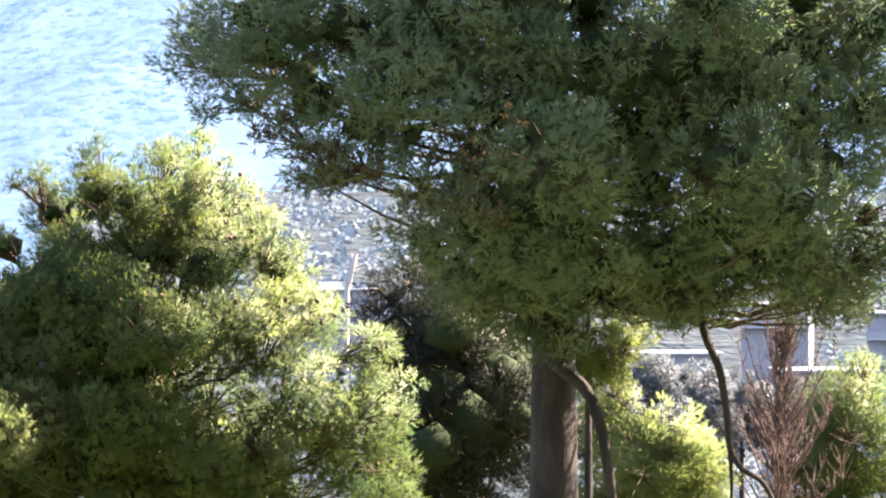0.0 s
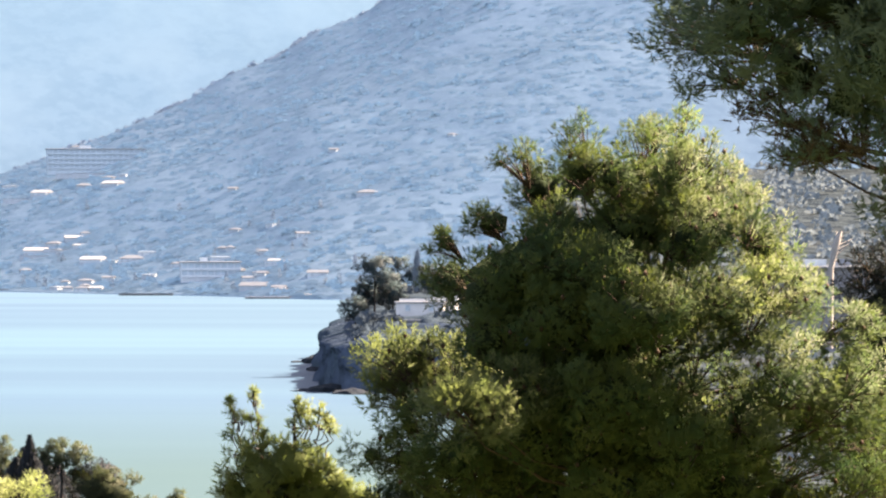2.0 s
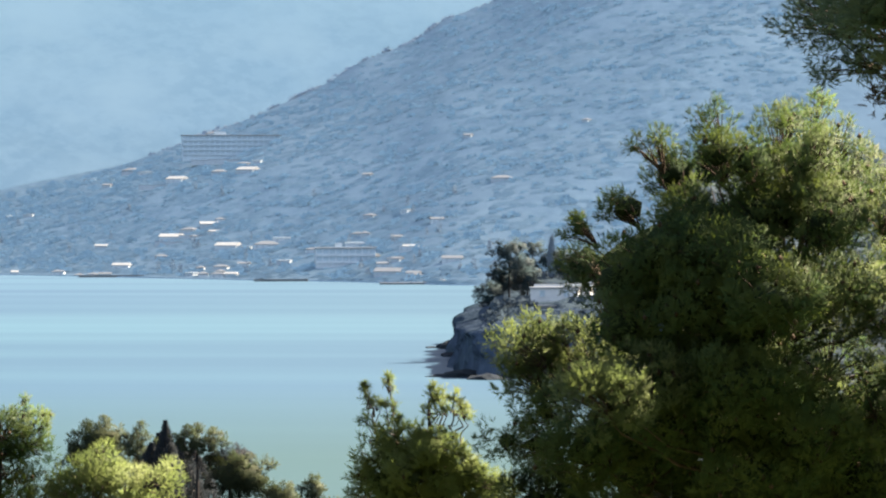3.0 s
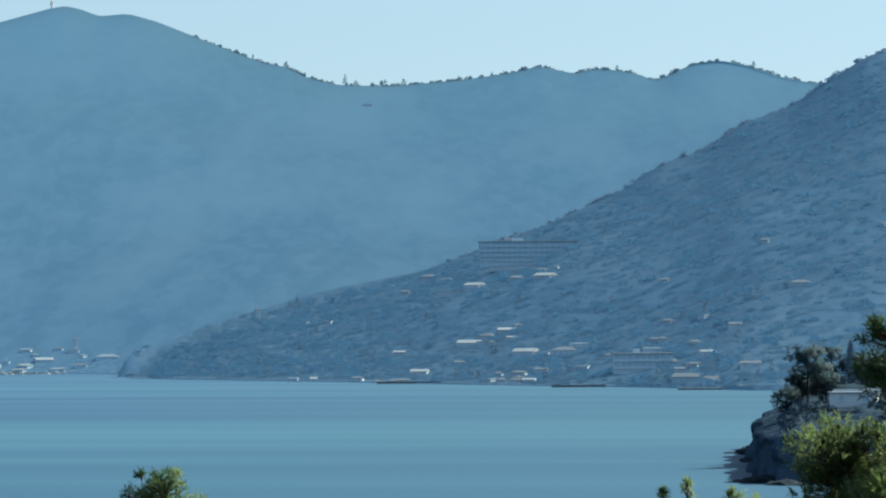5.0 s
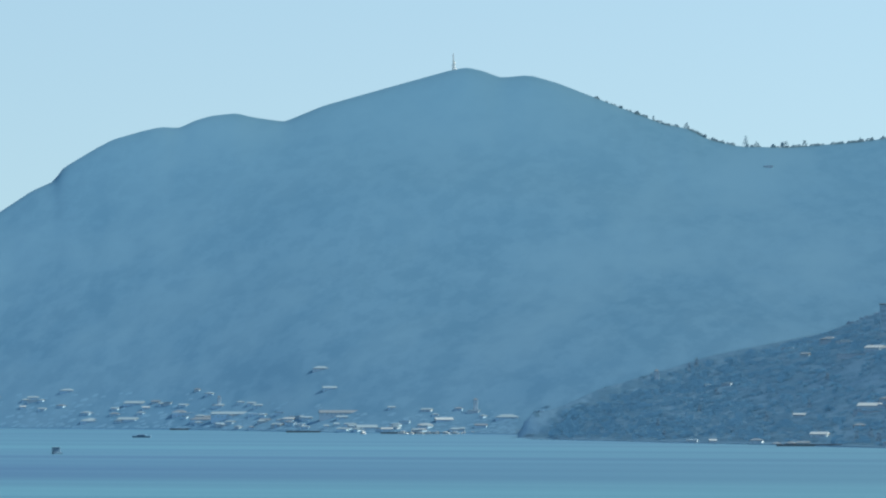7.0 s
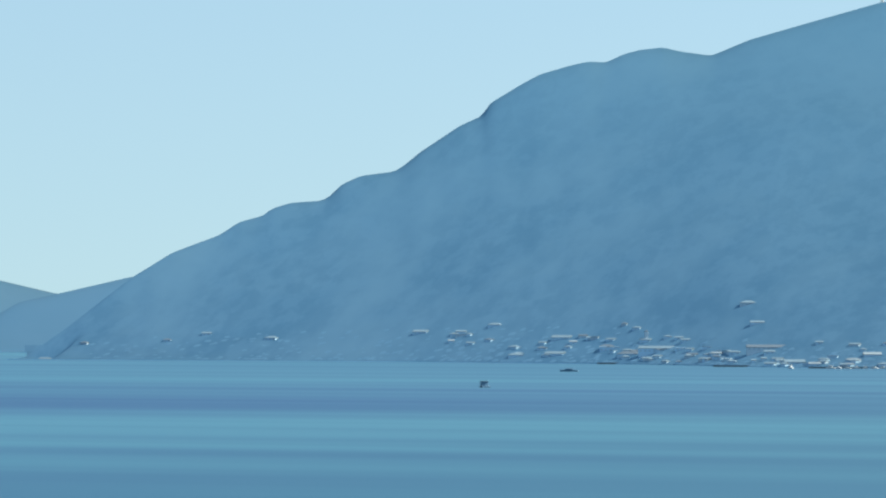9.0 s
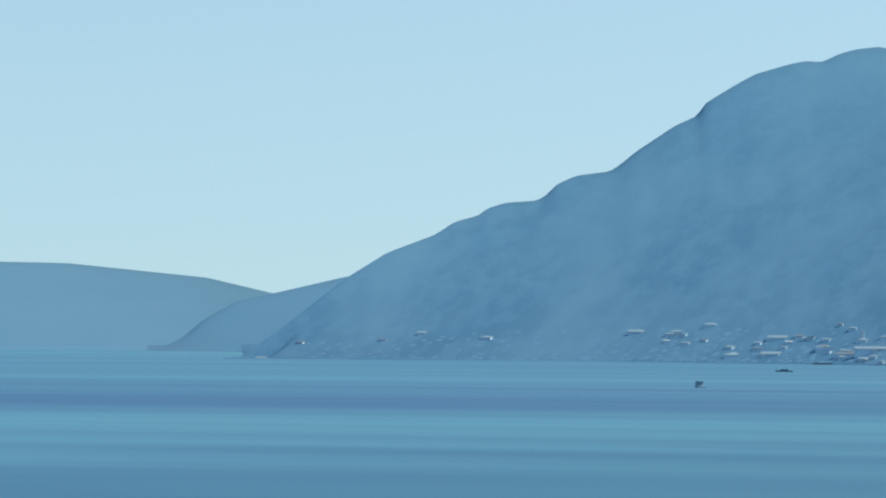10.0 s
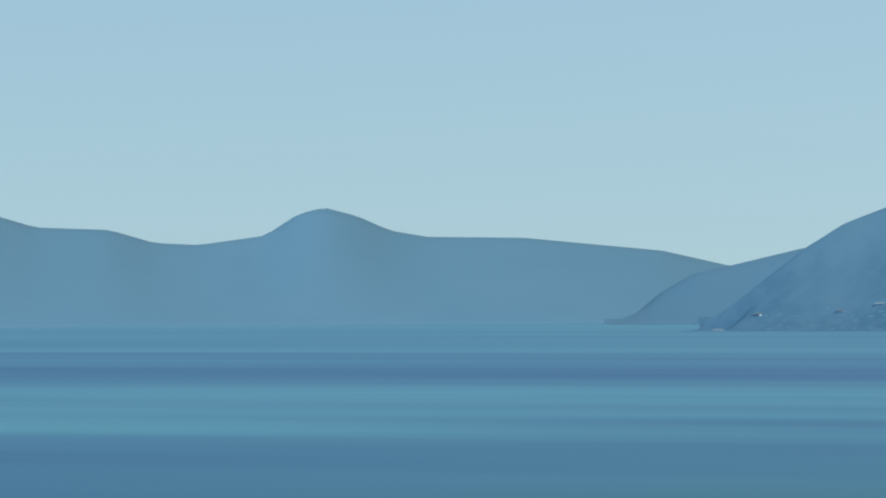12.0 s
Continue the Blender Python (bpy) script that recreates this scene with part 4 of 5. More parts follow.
HOMES_WEST = [(22.95, 3332, 10.7, 5.4), (23.55, 3320, 4.5, 5.0), (23.30, 3324, 4.0, 2.8), (21.59, 3212, 6.0, 2.6), (21.96, 3204, 5.2, 2.6), (21.36, 3168, 19.5, 4.2), (20.68, 3108, 35.0, 3.8),
              (20.07, 3056, 6.6, 4.1), (20.10, 3008, 8.9, 5.6), (21.13, 3128, 16.8, 5.0), (22.13, 3192, 15.4, 5.1), (22.67, 3216, 11.2, 5.2), (29.05, 3520, 9.4, 2.8), (28.52, 3528, 6.6, 2.6),
              (23.96, 3376, 11.8, 2.9), (25.99, 3456, 10.2, 2.8), (26.87, 3504, 7.5, 2.6), (27.40, 3504, 6.6, 2.6), (13.44, 4108, 8.0, 2.6)]
H = random.Random(77)
HOMES_SMALL = [(H.uniform(8.3, 14.6), 0, H.uniform(3.5, 7.0), 2.8) for k in range(34)]
HOMES_SMALL = [(a, float(knots(np.array([a]), HILL_SHORE)[0]) + 20 + 330 * H.random() ** 1.6, w, h) for a, d, w, h in HOMES_SMALL]
HOMES_SMALL += [(H.uniform(17.2, 23.6), H.uniform(3.0, 12.0), H.uniform(3.5, 9.0), H.choice((2.8, 3.2, 4.5))) for k in range(26)]
HOMES_SMALL = [(a, d if d > 1000 else float(knots(np.array([a]), PEAK_SHORE)[0]) + d * 9, w, h) for a, d, w, h in HOMES_SMALL]
HOMES_SHORE_ROW = [(H.uniform(17.1, 22.6), 0, H.uniform(3.0, 8.0), H.choice((2.6, 2.8, 3.2, 4.5))) for k in range(44)]
HOMES_SHORE_ROW = [(a, float(knots(np.array([a]), PEAK_SHORE, 0.9)[0]) + 5 + 60 * H.random() ** 1.5, w, h) for a, d, w, h in HOMES_SHORE_ROW]
HOMES_SMALL += HOMES_SHORE_ROW
HOMES = HOMES_SMALL + HOMES_UP + HOMES_SHORE + HOMES_TOWN + HOMES_WEST + [(11.27, 2732, 63, 14.7), (9.72, 2112, 30, 8)]


def free(az, d, r):
    """Which trees stand clear of the houses and of the view from the water to them."""
    ok = np.ones(len(az), bool)
    for a, e, w, h in HOMES:
        near = (np.abs(np.radians(az - a)) * e < w * 0.5 + 0.5 * r) & (d > e - 4) & (d < e + w * 0.7)
        ok &= ~near
    return ok


def scatter(n, a0, a1, shore, far, r0, r1, power=1.0):
    az = a0 + (a1 - a0) * W.random(n)
    s, far = knots(az, shore), knots(az, far)
    d = s + 6 + (far - s) * W.random(n) ** power
    r = r0 + (r1 - r0) * W.random(n) ** 2
    ok = free(az, d, r)
    return az[ok], d[ok], r[ok]


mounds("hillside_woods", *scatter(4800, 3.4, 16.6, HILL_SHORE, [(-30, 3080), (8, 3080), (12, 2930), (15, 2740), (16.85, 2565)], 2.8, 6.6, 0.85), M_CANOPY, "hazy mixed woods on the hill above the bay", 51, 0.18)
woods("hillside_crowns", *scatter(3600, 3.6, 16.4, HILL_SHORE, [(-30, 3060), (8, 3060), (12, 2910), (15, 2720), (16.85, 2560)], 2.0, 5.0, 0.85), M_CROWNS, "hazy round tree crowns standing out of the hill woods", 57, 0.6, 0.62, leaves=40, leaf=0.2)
az = 16.9 + 11.6 * W.random(600) ** 1.6
d = knots(az, PEAK_SHORE, 0.9) + 4 + 110 * W.random(600) ** 2
ok = free(az, d, 2.0 + 0 * d)
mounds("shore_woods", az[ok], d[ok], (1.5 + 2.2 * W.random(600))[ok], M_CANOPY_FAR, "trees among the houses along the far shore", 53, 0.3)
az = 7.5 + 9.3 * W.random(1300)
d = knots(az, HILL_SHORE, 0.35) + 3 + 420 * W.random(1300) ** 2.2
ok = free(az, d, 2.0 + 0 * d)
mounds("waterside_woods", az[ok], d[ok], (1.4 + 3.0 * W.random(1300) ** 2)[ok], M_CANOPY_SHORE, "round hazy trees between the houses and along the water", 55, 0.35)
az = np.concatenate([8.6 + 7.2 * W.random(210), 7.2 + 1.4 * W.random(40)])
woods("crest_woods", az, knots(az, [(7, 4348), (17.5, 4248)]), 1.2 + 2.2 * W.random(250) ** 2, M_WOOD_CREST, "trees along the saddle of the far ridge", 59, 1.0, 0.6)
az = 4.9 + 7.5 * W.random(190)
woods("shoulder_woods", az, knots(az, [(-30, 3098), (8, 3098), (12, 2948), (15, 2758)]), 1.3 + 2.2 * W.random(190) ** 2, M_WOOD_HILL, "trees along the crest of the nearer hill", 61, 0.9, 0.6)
az = -7 + 12.5 * W.random(900)
d = 820 + 540 * W.random(900)
woods("olive_grove", az, d, 1.3 + 1.6 * W.random(900), M_OLIVE, "grey-green olive trees on a dry hillside", 63, 0.85)
az = -7 + 9.5 * W.random(260)
d = 300 + 420 * W.random(260)
woods("valley_shrubs", az, d, 0.8 + 1.6 * W.random(260), M_OLIVE, "shrubs and small trees in the valley", 65, 0.8)


def cypress(az, d, height, radius, mat, label, n=700, size=0.5, seed=1, z=None, group="cypresses on the hills"):
    rng = np.random.default_rng(seed)
    base = polar(az, d, (ground_at(az, d) if z is None else z) - 0.3)
    root = tagged(new("cypress_tree"), label, "tree", group)
    root.matrix_world = Matrix.Translation(base) @ pose(0, 0, 0, 0, 0, az)
    part("trunk", mesh_of("trunk", *tube([(0, 0, 0), (0, 0, height * 0.4), (0, 0, height * 0.93)], [radius * 0.16, radius * 0.12, 0.02], 7), (M_TWIG,), True), root)
    t = rng.random(n) ** 1.25
    a = rng.random(n) * 2 * np.pi
    w = radius * np.clip(np.sin(np.pi * (0.10 + 0.90 * t) ** 0.75), 0.04, 1) * (0.75 + 0.3 * rng.random(n))
    c = np.stack([w * np.cos(a), w * np.sin(a), height * (0.07 + 0.93 * t)], 1)
    ax = unit(np.stack([0.3 * np.cos(a), 0.3 * np.sin(a), 1 + 0 * a], 1))
    face = unit(np.stack([np.cos(a), np.sin(a), 0.25 + 0 * a], 1))
    part("crown", with_clumps(mesh_of("crown", *needles(rng, c, ax, 7, size, size * 0.28, 0.35, face), (mat,)), face, 7), root)
    return root


for k, (a, d, h, r) in enumerate([(1.84, 1290, 7.5, 0.75), (1.66, 1330, 8.0, 1.0), (1.58, 1340, 9.0, 1.2), (1.50, 1335, 8.0, 1.0), (1.41, 1300, 8.5, 0.7), (1.25, 1345, 8.0, 1.6), (1.10, 1345, 7.0, 1.8), (0.9, 1345, 7.0, 1.5)]):
    cypress(a, d, h, r, M_CYPRESS_FAR, "dark hazy cypress on the crest of a grove", 260, 0.9, 70 + k)
az = 7.6 + 8.6 * W.random(46)
d = knots(az, HILL_SHORE, 0.35) + 30 + 420 * W.random(46) ** 1.5
ok = free(az, d, 2.0 + 0 * d)
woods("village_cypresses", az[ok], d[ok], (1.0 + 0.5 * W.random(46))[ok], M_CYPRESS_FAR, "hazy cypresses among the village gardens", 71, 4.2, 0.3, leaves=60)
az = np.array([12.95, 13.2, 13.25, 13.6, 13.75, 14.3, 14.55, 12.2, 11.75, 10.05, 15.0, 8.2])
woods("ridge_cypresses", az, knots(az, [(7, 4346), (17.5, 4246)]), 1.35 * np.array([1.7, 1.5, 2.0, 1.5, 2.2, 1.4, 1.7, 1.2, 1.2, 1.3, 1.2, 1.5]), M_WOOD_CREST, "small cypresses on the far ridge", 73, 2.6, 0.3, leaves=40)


# ---- buildings ----
# bluish, low-contrast building colours: haze is painted into walls, roofs and panes
M_WHITE = plain("white_render", (0.50, 0.60, 0.66), 0.85, 0.2, 0.06, 0.8, 0.6)
M_CREAM = plain("cream_render", (0.40, 0.49, 0.55), 0.85, 0.2, 0.08, 0.8, 0.6)
M_TILE = plain("hazy_roof_tile", (0.18, 0.22, 0.265), 0.85, 0.2, 0.15, 1.5, 0.8)
M_PALE_ROOF = plain("pale_roof", (0.221, 0.26, 0.297), 0.8, 0.3, 0.08, 0.6, 0.6)
M_GLASS_DARK = plain("dim_window", (0.33, 0.44, 0.51), 0.4, 0.3, 0.2, 3, 0.6)
M_STONE = plain("quay_stone", (0.144, 0.166, 0.177), 0.9, 0.2, 0.2, 0.7, 0.6)
M_GREY_WALL = plain("grey_render", (0.172, 0.2, 0.228), 0.85, 0.2, 0.1, 0.8, 0.5)
M_SHADED_PANE = plain("grey_pane", (0.145, 0.172, 0.2), 0.3, 0.4, 0.15, 3, 0.5)


def slab(x0, x1, y0, y1, z0, z1, edge=0.0):
    bm = bmesh.new()
    m = Matrix.Translation(((x0 + x1) / 2, (y0 + y1) / 2, (z0 + z1) / 2)) @ Matrix.Diagonal((x1 - x0, y1 - y0, z1 - z0, 1))
    bmesh.ops.create_cube(bm, size=1.0, matrix=m)
    if edge:
        bmesh.ops.bevel(bm, geom=bm.edges[:], offset=edge, segments=1, affect="EDGES")
    return bm


def solid(name, bm, mat, parent, label="", smooth=False):
    me = bpy.data.meshes.new(name)
    bm.to_mesh(me)
    bm.free()
    me.materials.append(mat)
    return part(name, me, parent, label)


def prism(w, dp, z, rise_, over, hip):
    """A pitched roof: ridge along the width, hipped or gabled."""
    bm = bmesh.new()
    x, y = w / 2 + over, dp / 2 + over
    r = max(0.2, x - (y if hip else 0))
    low = [bm.verts.new(p) for p in ((-x, -y, z), (x, -y, z), (x, y, z), (-x, y, z))]
    eave = [bm.verts.new((p.co.x, p.co.y, z + 0.18)) for p in low]
    a, b = bm.verts.new((-r, 0, z + 0.18 + rise_)), bm.verts.new((r, 0, z + 0.18 + rise_))
    bm.faces.new(low[::-1])
    for i in range(4):
        bm.faces.new((low[i], low[(i + 1) % 4], eave[(i + 1) % 4], eave[i]))
    bm.faces.new((eave[0], eave[1], b, a)), bm.faces.new((eave[2], eave[3], a, b))
    bm.faces.new((eave[1], eave[2], b)), bm.faces.new((eave[3], eave[0], a))
    return bm


def house(az, d, w, h, kind, label, seed, z=None, turn=None, windows=True, walls=None, group="houses round the bay", sunk=1.5, tile=None):
    rng = random.Random(seed)
    root = tagged(new("house"), label, "house", group)
    dp = min(max(w * 0.6, 4.0), 8.0)
    ground = ground_at(az, d) - max(0.0, h - 1.5) if z is None else z
    root.matrix_world = Matrix.Translation(polar(az, d + dp / 2, ground)) @ pose(0, 0, 0, 0, 0, az + (rng.uniform(-46, 12) if turn is None else turn))
    wall = walls or (M_WHITE if rng.random() < 0.6 else M_CREAM)
    solid("wall", slab(-w / 2, w / 2, -dp / 2, dp / 2, -sunk - (0.25 * w if d > 1000 else 0), h), wall, root)
    if kind == "flat":
        roof = solid("roof", slab(-w / 2 - 0.3, w / 2 + 0.3, -dp / 2 - 0.3, dp / 2 + 0.3, h, h + 0.3, 0.05), tile or M_CREAM, root, "pale flat roof")
        solid("parapet", slab(-w / 2 - 0.1, w / 2 + 0.1, dp / 2 - 0.1, dp / 2 + 0.1, h + 0.3, h + 0.75), wall, roof)
    else:
        solid("roof", prism(w, dp, h, 0.22 * dp, 0.35, kind == "hip"), tile or (M_TILE if kind != "pale" else M_PALE_ROOF), root, "low pitched tiled roof")
    if windows:
        n, storeys = max(1, int(w / 3.2)), max(1, int(h / 2.7))
        for s in range(storeys):
            for k in range(n):
                x = -w / 2 + (k + 0.5) * w / n
                zz = s * 2.8 + 0.9
                pane = solid("window", slab(x - 0.5, x + 0.5, -dp / 2 - 0.03, -dp / 2 + 0.1, zz, min(zz + 1.2, h - 0.3)), M_GLASS_DARK, root)
                solid("sill", slab(x - 0.6, x + 0.6, -dp / 2 - 0.12, -dp / 2 + 0.05, zz - 0.1, zz), wall, pane)
    return root


# by the far shore still more haze is put into walls and roofs
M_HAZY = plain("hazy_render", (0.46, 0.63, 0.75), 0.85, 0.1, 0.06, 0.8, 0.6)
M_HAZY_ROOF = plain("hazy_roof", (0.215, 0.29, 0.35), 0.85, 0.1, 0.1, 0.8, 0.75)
KINDS = ["hip", "flat", "pale", "gable", "hip"]
for k, (a, d, w, h) in enumerate(HOMES_UP + HOMES_SHORE + HOMES_TOWN + HOMES_WEST + HOMES_SMALL):
    kind = KINDS[(k * 7 + k // 3) % 5]
    look_ = {"hip": "white house with a hipped tile roof", "flat": "white house with a pale flat roof", "pale": "house with a bright pale roof", "gable": "house with a gabled tile roof tinted by haze"}[kind]
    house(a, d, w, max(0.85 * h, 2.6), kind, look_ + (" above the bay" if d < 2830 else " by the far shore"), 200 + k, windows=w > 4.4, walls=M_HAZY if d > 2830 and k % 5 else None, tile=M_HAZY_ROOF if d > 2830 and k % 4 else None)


def tower(az, d, w, h, label, seed):
    root = tagged(new("bell_tower"), label, "tower")
    root.matrix_world = Matrix.Translation(polar(az, d, ground_at(az, d))) @ pose(0, 0, 0, 0, 0, az + 12)
    solid("shaft", slab(-w / 2, w / 2, -w / 2, w / 2, -1, h, 0.05), M_WHITE, root)
    solid("cornice", slab(-w * 0.6, w * 0.6, -w * 0.6, w * 0.6, h * 0.72, h * 0.76), M_WHITE, root)
    for x in (-0.18, 0.18):
        solid("belfry_opening", slab(w * x - w * 0.12, w * x + w * 0.12, -w / 2 - 0.04, -w / 2 + 0.1, h * 0.79, h * 0.94), M_GLASS_DARK, root)
    solid("roof", prism(w, w, h, w * 0.45, 0.15, True), M_TILE, root)


tower(17.42, 2920, 2.8, 7.5, "white bell tower among the far houses", 1)
tower(20.90, 3160, 2.4, 7.0, "slender white bell tower by the far shore", 2)
tower(14.96, 2720, 2.6, 6.0, "small white tower on a wooded slope", 3)


def hotel(az, d, w, h, storeys, bays, label, walls):
    """A long hotel: storeys with balconies, recessed bays and a flat roof."""
    root = tagged(new("hotel"), label, "hotel")
    root.matrix_world = Matrix.Translation(polar(az, d - 6, ground_at(az, d) + 0.5)) @ pose(0, 0, 0, 0, 0, az + 4)
    solid("wall", slab(-w / 2, w / 2, 0, 12, -4, h), walls, root)
    solid("roof", slab(-w / 2 - 0.6, w / 2 + 0.6, -0.8, 12.4, h, h + 0.5, 0.06), M_PALE_ROOF, root, "pale flat roof")
    solid("stair_house", slab(-w * 0.17, -w * 0.05, 3, 8, h + 0.5, h + 2.6), M_WHITE, root)
    step = h / storeys
    for s in range(storeys):
        z = s * step
        solid("balcony", slab(-w / 2, w / 2, -0.6, 0.0, z - 0.15, z + 0.9), walls, root)
        for k in range(bays):
            x = -w / 2 + (k + 0.5) * w / bays
            solid("window", slab(x - w / bays * 0.4, x + w / bays * 0.4, -0.04, 0.2, z + 0.95, z + step * 0.85), M_HAZE_PANE, root)
    return root


# hotel walls and panes carry painted haze too
M_HAZE_PANE = plain("hazy_pane", (0.34, 0.47, 0.55), 0.6, 0.2, 0.1, 0.5, 0.6)
M_HAZE_WALL = plain("hazy_concrete", (0.44, 0.58, 0.66), 0.85, 0.1, 0.08, 0.5, 0.6)
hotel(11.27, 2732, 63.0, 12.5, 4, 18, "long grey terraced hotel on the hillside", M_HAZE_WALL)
hotel(9.72, 2106, 29.7, 7.2, 2, 9, "white two-storey hotel behind the quay", M_WHITE)
for k, (a, d, w) in enumerate([(11.35, 2700, 44), (11.2, 2668, 36), (12.2, 2630, 30), (11.75, 2425, 20), (12.05, 2410, 22), (12.45, 2790, 30)]):
    wall = tagged(new("terrace_wall", None), "low pale terrace wall on the hillside", "wall", "terrace walls")
    wall.matrix_world = Matrix.Translation(polar(a, d, ground_at(a, d))) @ pose(0, 0, 0, 0, 0, a + (k % 3 - 1) * 6)
    solid("wall", slab(-w / 2, w / 2, 0, 0.8, -2, 1.1, 0.05), M_CREAM, wall)
    solid("coping", slab(-w / 2 - 0.1, w / 2 + 0.1, -0.15, 0.95, 1.1, 1.3), M_PALE_ROOF, wall)

pier = tagged(new("pier"), "low stone pier with a pale deck", "pier")
pier.matrix_world = Matrix.Translation(polar(8.75, 1925, 0)) @ pose(0, 0, 0, 0, 0, 8.75 + 3)
solid("deck", slab(-17, 17, -2.0, 2.0, 0.55, 0.95, 0.05), M_PALE_ROOF, pier)
solid("footing", slab(-17, 17, -1.8, 1.8, -3, 0.55), M_STONE, pier)
for k in range(6):
    solid("bollard", slab(-15 + k * 6, -14.7 + k * 6, -1.7, -1.4, 0.95, 1.5, 0.04), M_STONE, pier)
for k, (a, d, w) in enumerate([(10.6, 2032, 26), (12.9, 2205, 34), (19.6, 2925, 40), (18.2, 2832, 50), (21.2, 3115, 40)]):
    quay = tagged(new("quay_wall"), "low stone quay along the shore", "wall", "quays")
    quay.matrix_world = Matrix.Translation(polar(a, d, 0)) @ pose(0, 0, 0, 0, 0, a)
    solid("wall", slab(-w / 2, w / 2, -1.5, 3, -2, 1.0, 0.05), M_STONE, quay)
    solid("edge", slab(-w / 2, w / 2, -1.7, -0.9, 1.0, 1.25), M_PALE_ROOF, quay)


# ---- boats ----
M_HULL_DARK = plain("dark_hull", (0.11, 0.185, 0.26), 0.4, 0.3, 0.1, 3)
M_HULL_WHITE = plain("white_hull", (0.517, 0.524, 0.524), 0.35, 0.5, 0.05, 3)


def hull(length, beam, height):
    bm = bmesh.new()
    rows = []
    for t in np.linspace(0, 1, 9):
        w = beam / 2 * (1 - max(0, t - 0.45) ** 2 / 0.31)
        sheer = height * (1 + 0.35 * t * t)
        rows.append([bm.verts.new((x, -length / 2 + t * length, z)) for x, z in ((-w, sheer), (-w * 0.75, -0.2), (0, -0.4 + 0.3 * t ** 4), (w * 0.75, -0.2), (w, sheer))])
    for a, b in zip(rows, rows[1:]):
        for i in range(4):
            bm.faces.new((a[i], a[i + 1], b[i + 1], b[i]))
        bm.faces.new((a[4], a[0], b[0], b[4]))
    bm.faces.new(rows[0])
    return bm


def boat(az, d, length, beam, mat, cabin, label, turn, mast=0.0):
    root = tagged(new("motor_boat" if not mast else "sailing_boat"), label, "boat", "boats on the bay")
    root.matrix_world = Matrix.Translation(polar(az, d, 0.1)) @ pose(0, 0, 0, 0, 0, az + turn)
    solid("hull", hull(length, beam, 0.75), mat, root)
    if cabin:
        c = solid("cabin", slab(-beam * 0.36, beam * 0.36, -length * 0.18, length * 0.2, 0.7, 0.7 + cabin, 0.12), M_HULL_WHITE if mat is M_HULL_WHITE else mat, root)
        solid("windscreen", slab(-beam * 0.3, beam * 0.3, length * 0.2, length * 0.22, 0.9, 0.6 + cabin), M_GLASS_DARK, c)
        solid("canopy", slab(-beam * 0.42, beam * 0.42, -length * 0.3, length * 0.22, 0.75 + cabin, 0.87 + cabin, 0.04), mat, root)
    if mast:
        part("mast", mesh_of("mast", *tube([(0, 0.3, 0.7), (0, 0.3, mast)], [0.07, 0.05], 6), (M_HULL_WHITE,), True), root)
        part("boom", mesh_of("boom", *tube([(0, 0.3, 1.6), (0, -length * 0.4, 1.7)], [0.12, 0.1], 6), (M_HULL_WHITE,), True), root)


boat(23.10, 1941, 7.0, 4.6, M_HULL_DARK, 2.2, "dark motor boat with a cabin under way", 14)
boat(21.95, 2617, 11.5, 3.0, M_HULL_DARK, 0.9, "long low dark boat lying still", 82)
boat(18.95, 2822, 3.5, 2.2, M_HULL_WHITE, 1.2, "small white boat moored by the shore", 70, 5.0)
boat(18.41, 2812, 6.5, 2.4, M_HULL_WHITE, 1.3, "white motor boat moored by the shore", 80)
boat(8.41, 1915, 6.6, 2.4, M_HULL_WHITE, 1.3, "white motor boat at the pier", 84)
boat(8.17, 1905, 3.0, 1.6, M_HULL_WHITE, 0.7, "small white boat beside the pier", 80)
for k in range(9):
    boat(18.3 - 0.12 * k, 2806 + 2 * k, 3.6 + (k % 3), 1.8, M_HULL_WHITE, 0.8, "small white boat moored in a row", 75 + 7 * (k % 4))


# ---- radio mast on the summit ----
M_STEEL = plain("galvanised_steel", (0.207, 0.228, 0.241), 0.5, 0.5, 0.1, 2)
mast = tagged(new("radio_mast"), "grey lattice radio mast on the summit", "mast")
mast.matrix_world = Matrix.Translation(polar(17.715, 4248, ground_at(17.715, 4247) - 1.0))
for x, y in ((-1, -1), (1, -1), (1, 1), (-1, 1)):
    part("leg", mesh_of("leg", *tube([(x * 1.4, y * 1.4, 0), (x * 0.5, y * 0.5, 14)], [0.22, 0.16], 5), (M_STEEL,)), mast)
for k in range(7):
    z, w = k * 2.0, 1.4 - 0.9 * k / 7
    for a, b in (((-w, -w), (w, -w)), ((w, -w), (w, w)), ((w, w), (-w, w)), ((-w, w), (-w, -w))):
        part("brace", mesh_of("brace", *tube([(*a, z), (*b, z + 2.0)], [0.1, 0.1], 4), (M_STEEL,)), mast)
part("spire", mesh_of("spire", *tube([(-0.5, 0, 13), (-0.6, 0, 21.5)], [0.6, 0.42], 6), (M_STEEL,)), mast)
for k, (x, z) in enumerate(((1.0, 8.0), (-1.2, 9.5), (0.9, 11.5), (1.6, 5.5))):
    part("dish", mesh_of("dish", *tube([(x, -0.9, z), (x, -0.4, z), (x, 0.2, z)], [0.2, 0.9, 1.0], 10), (M_HULL_WHITE,)), mast, "white drum antenna")


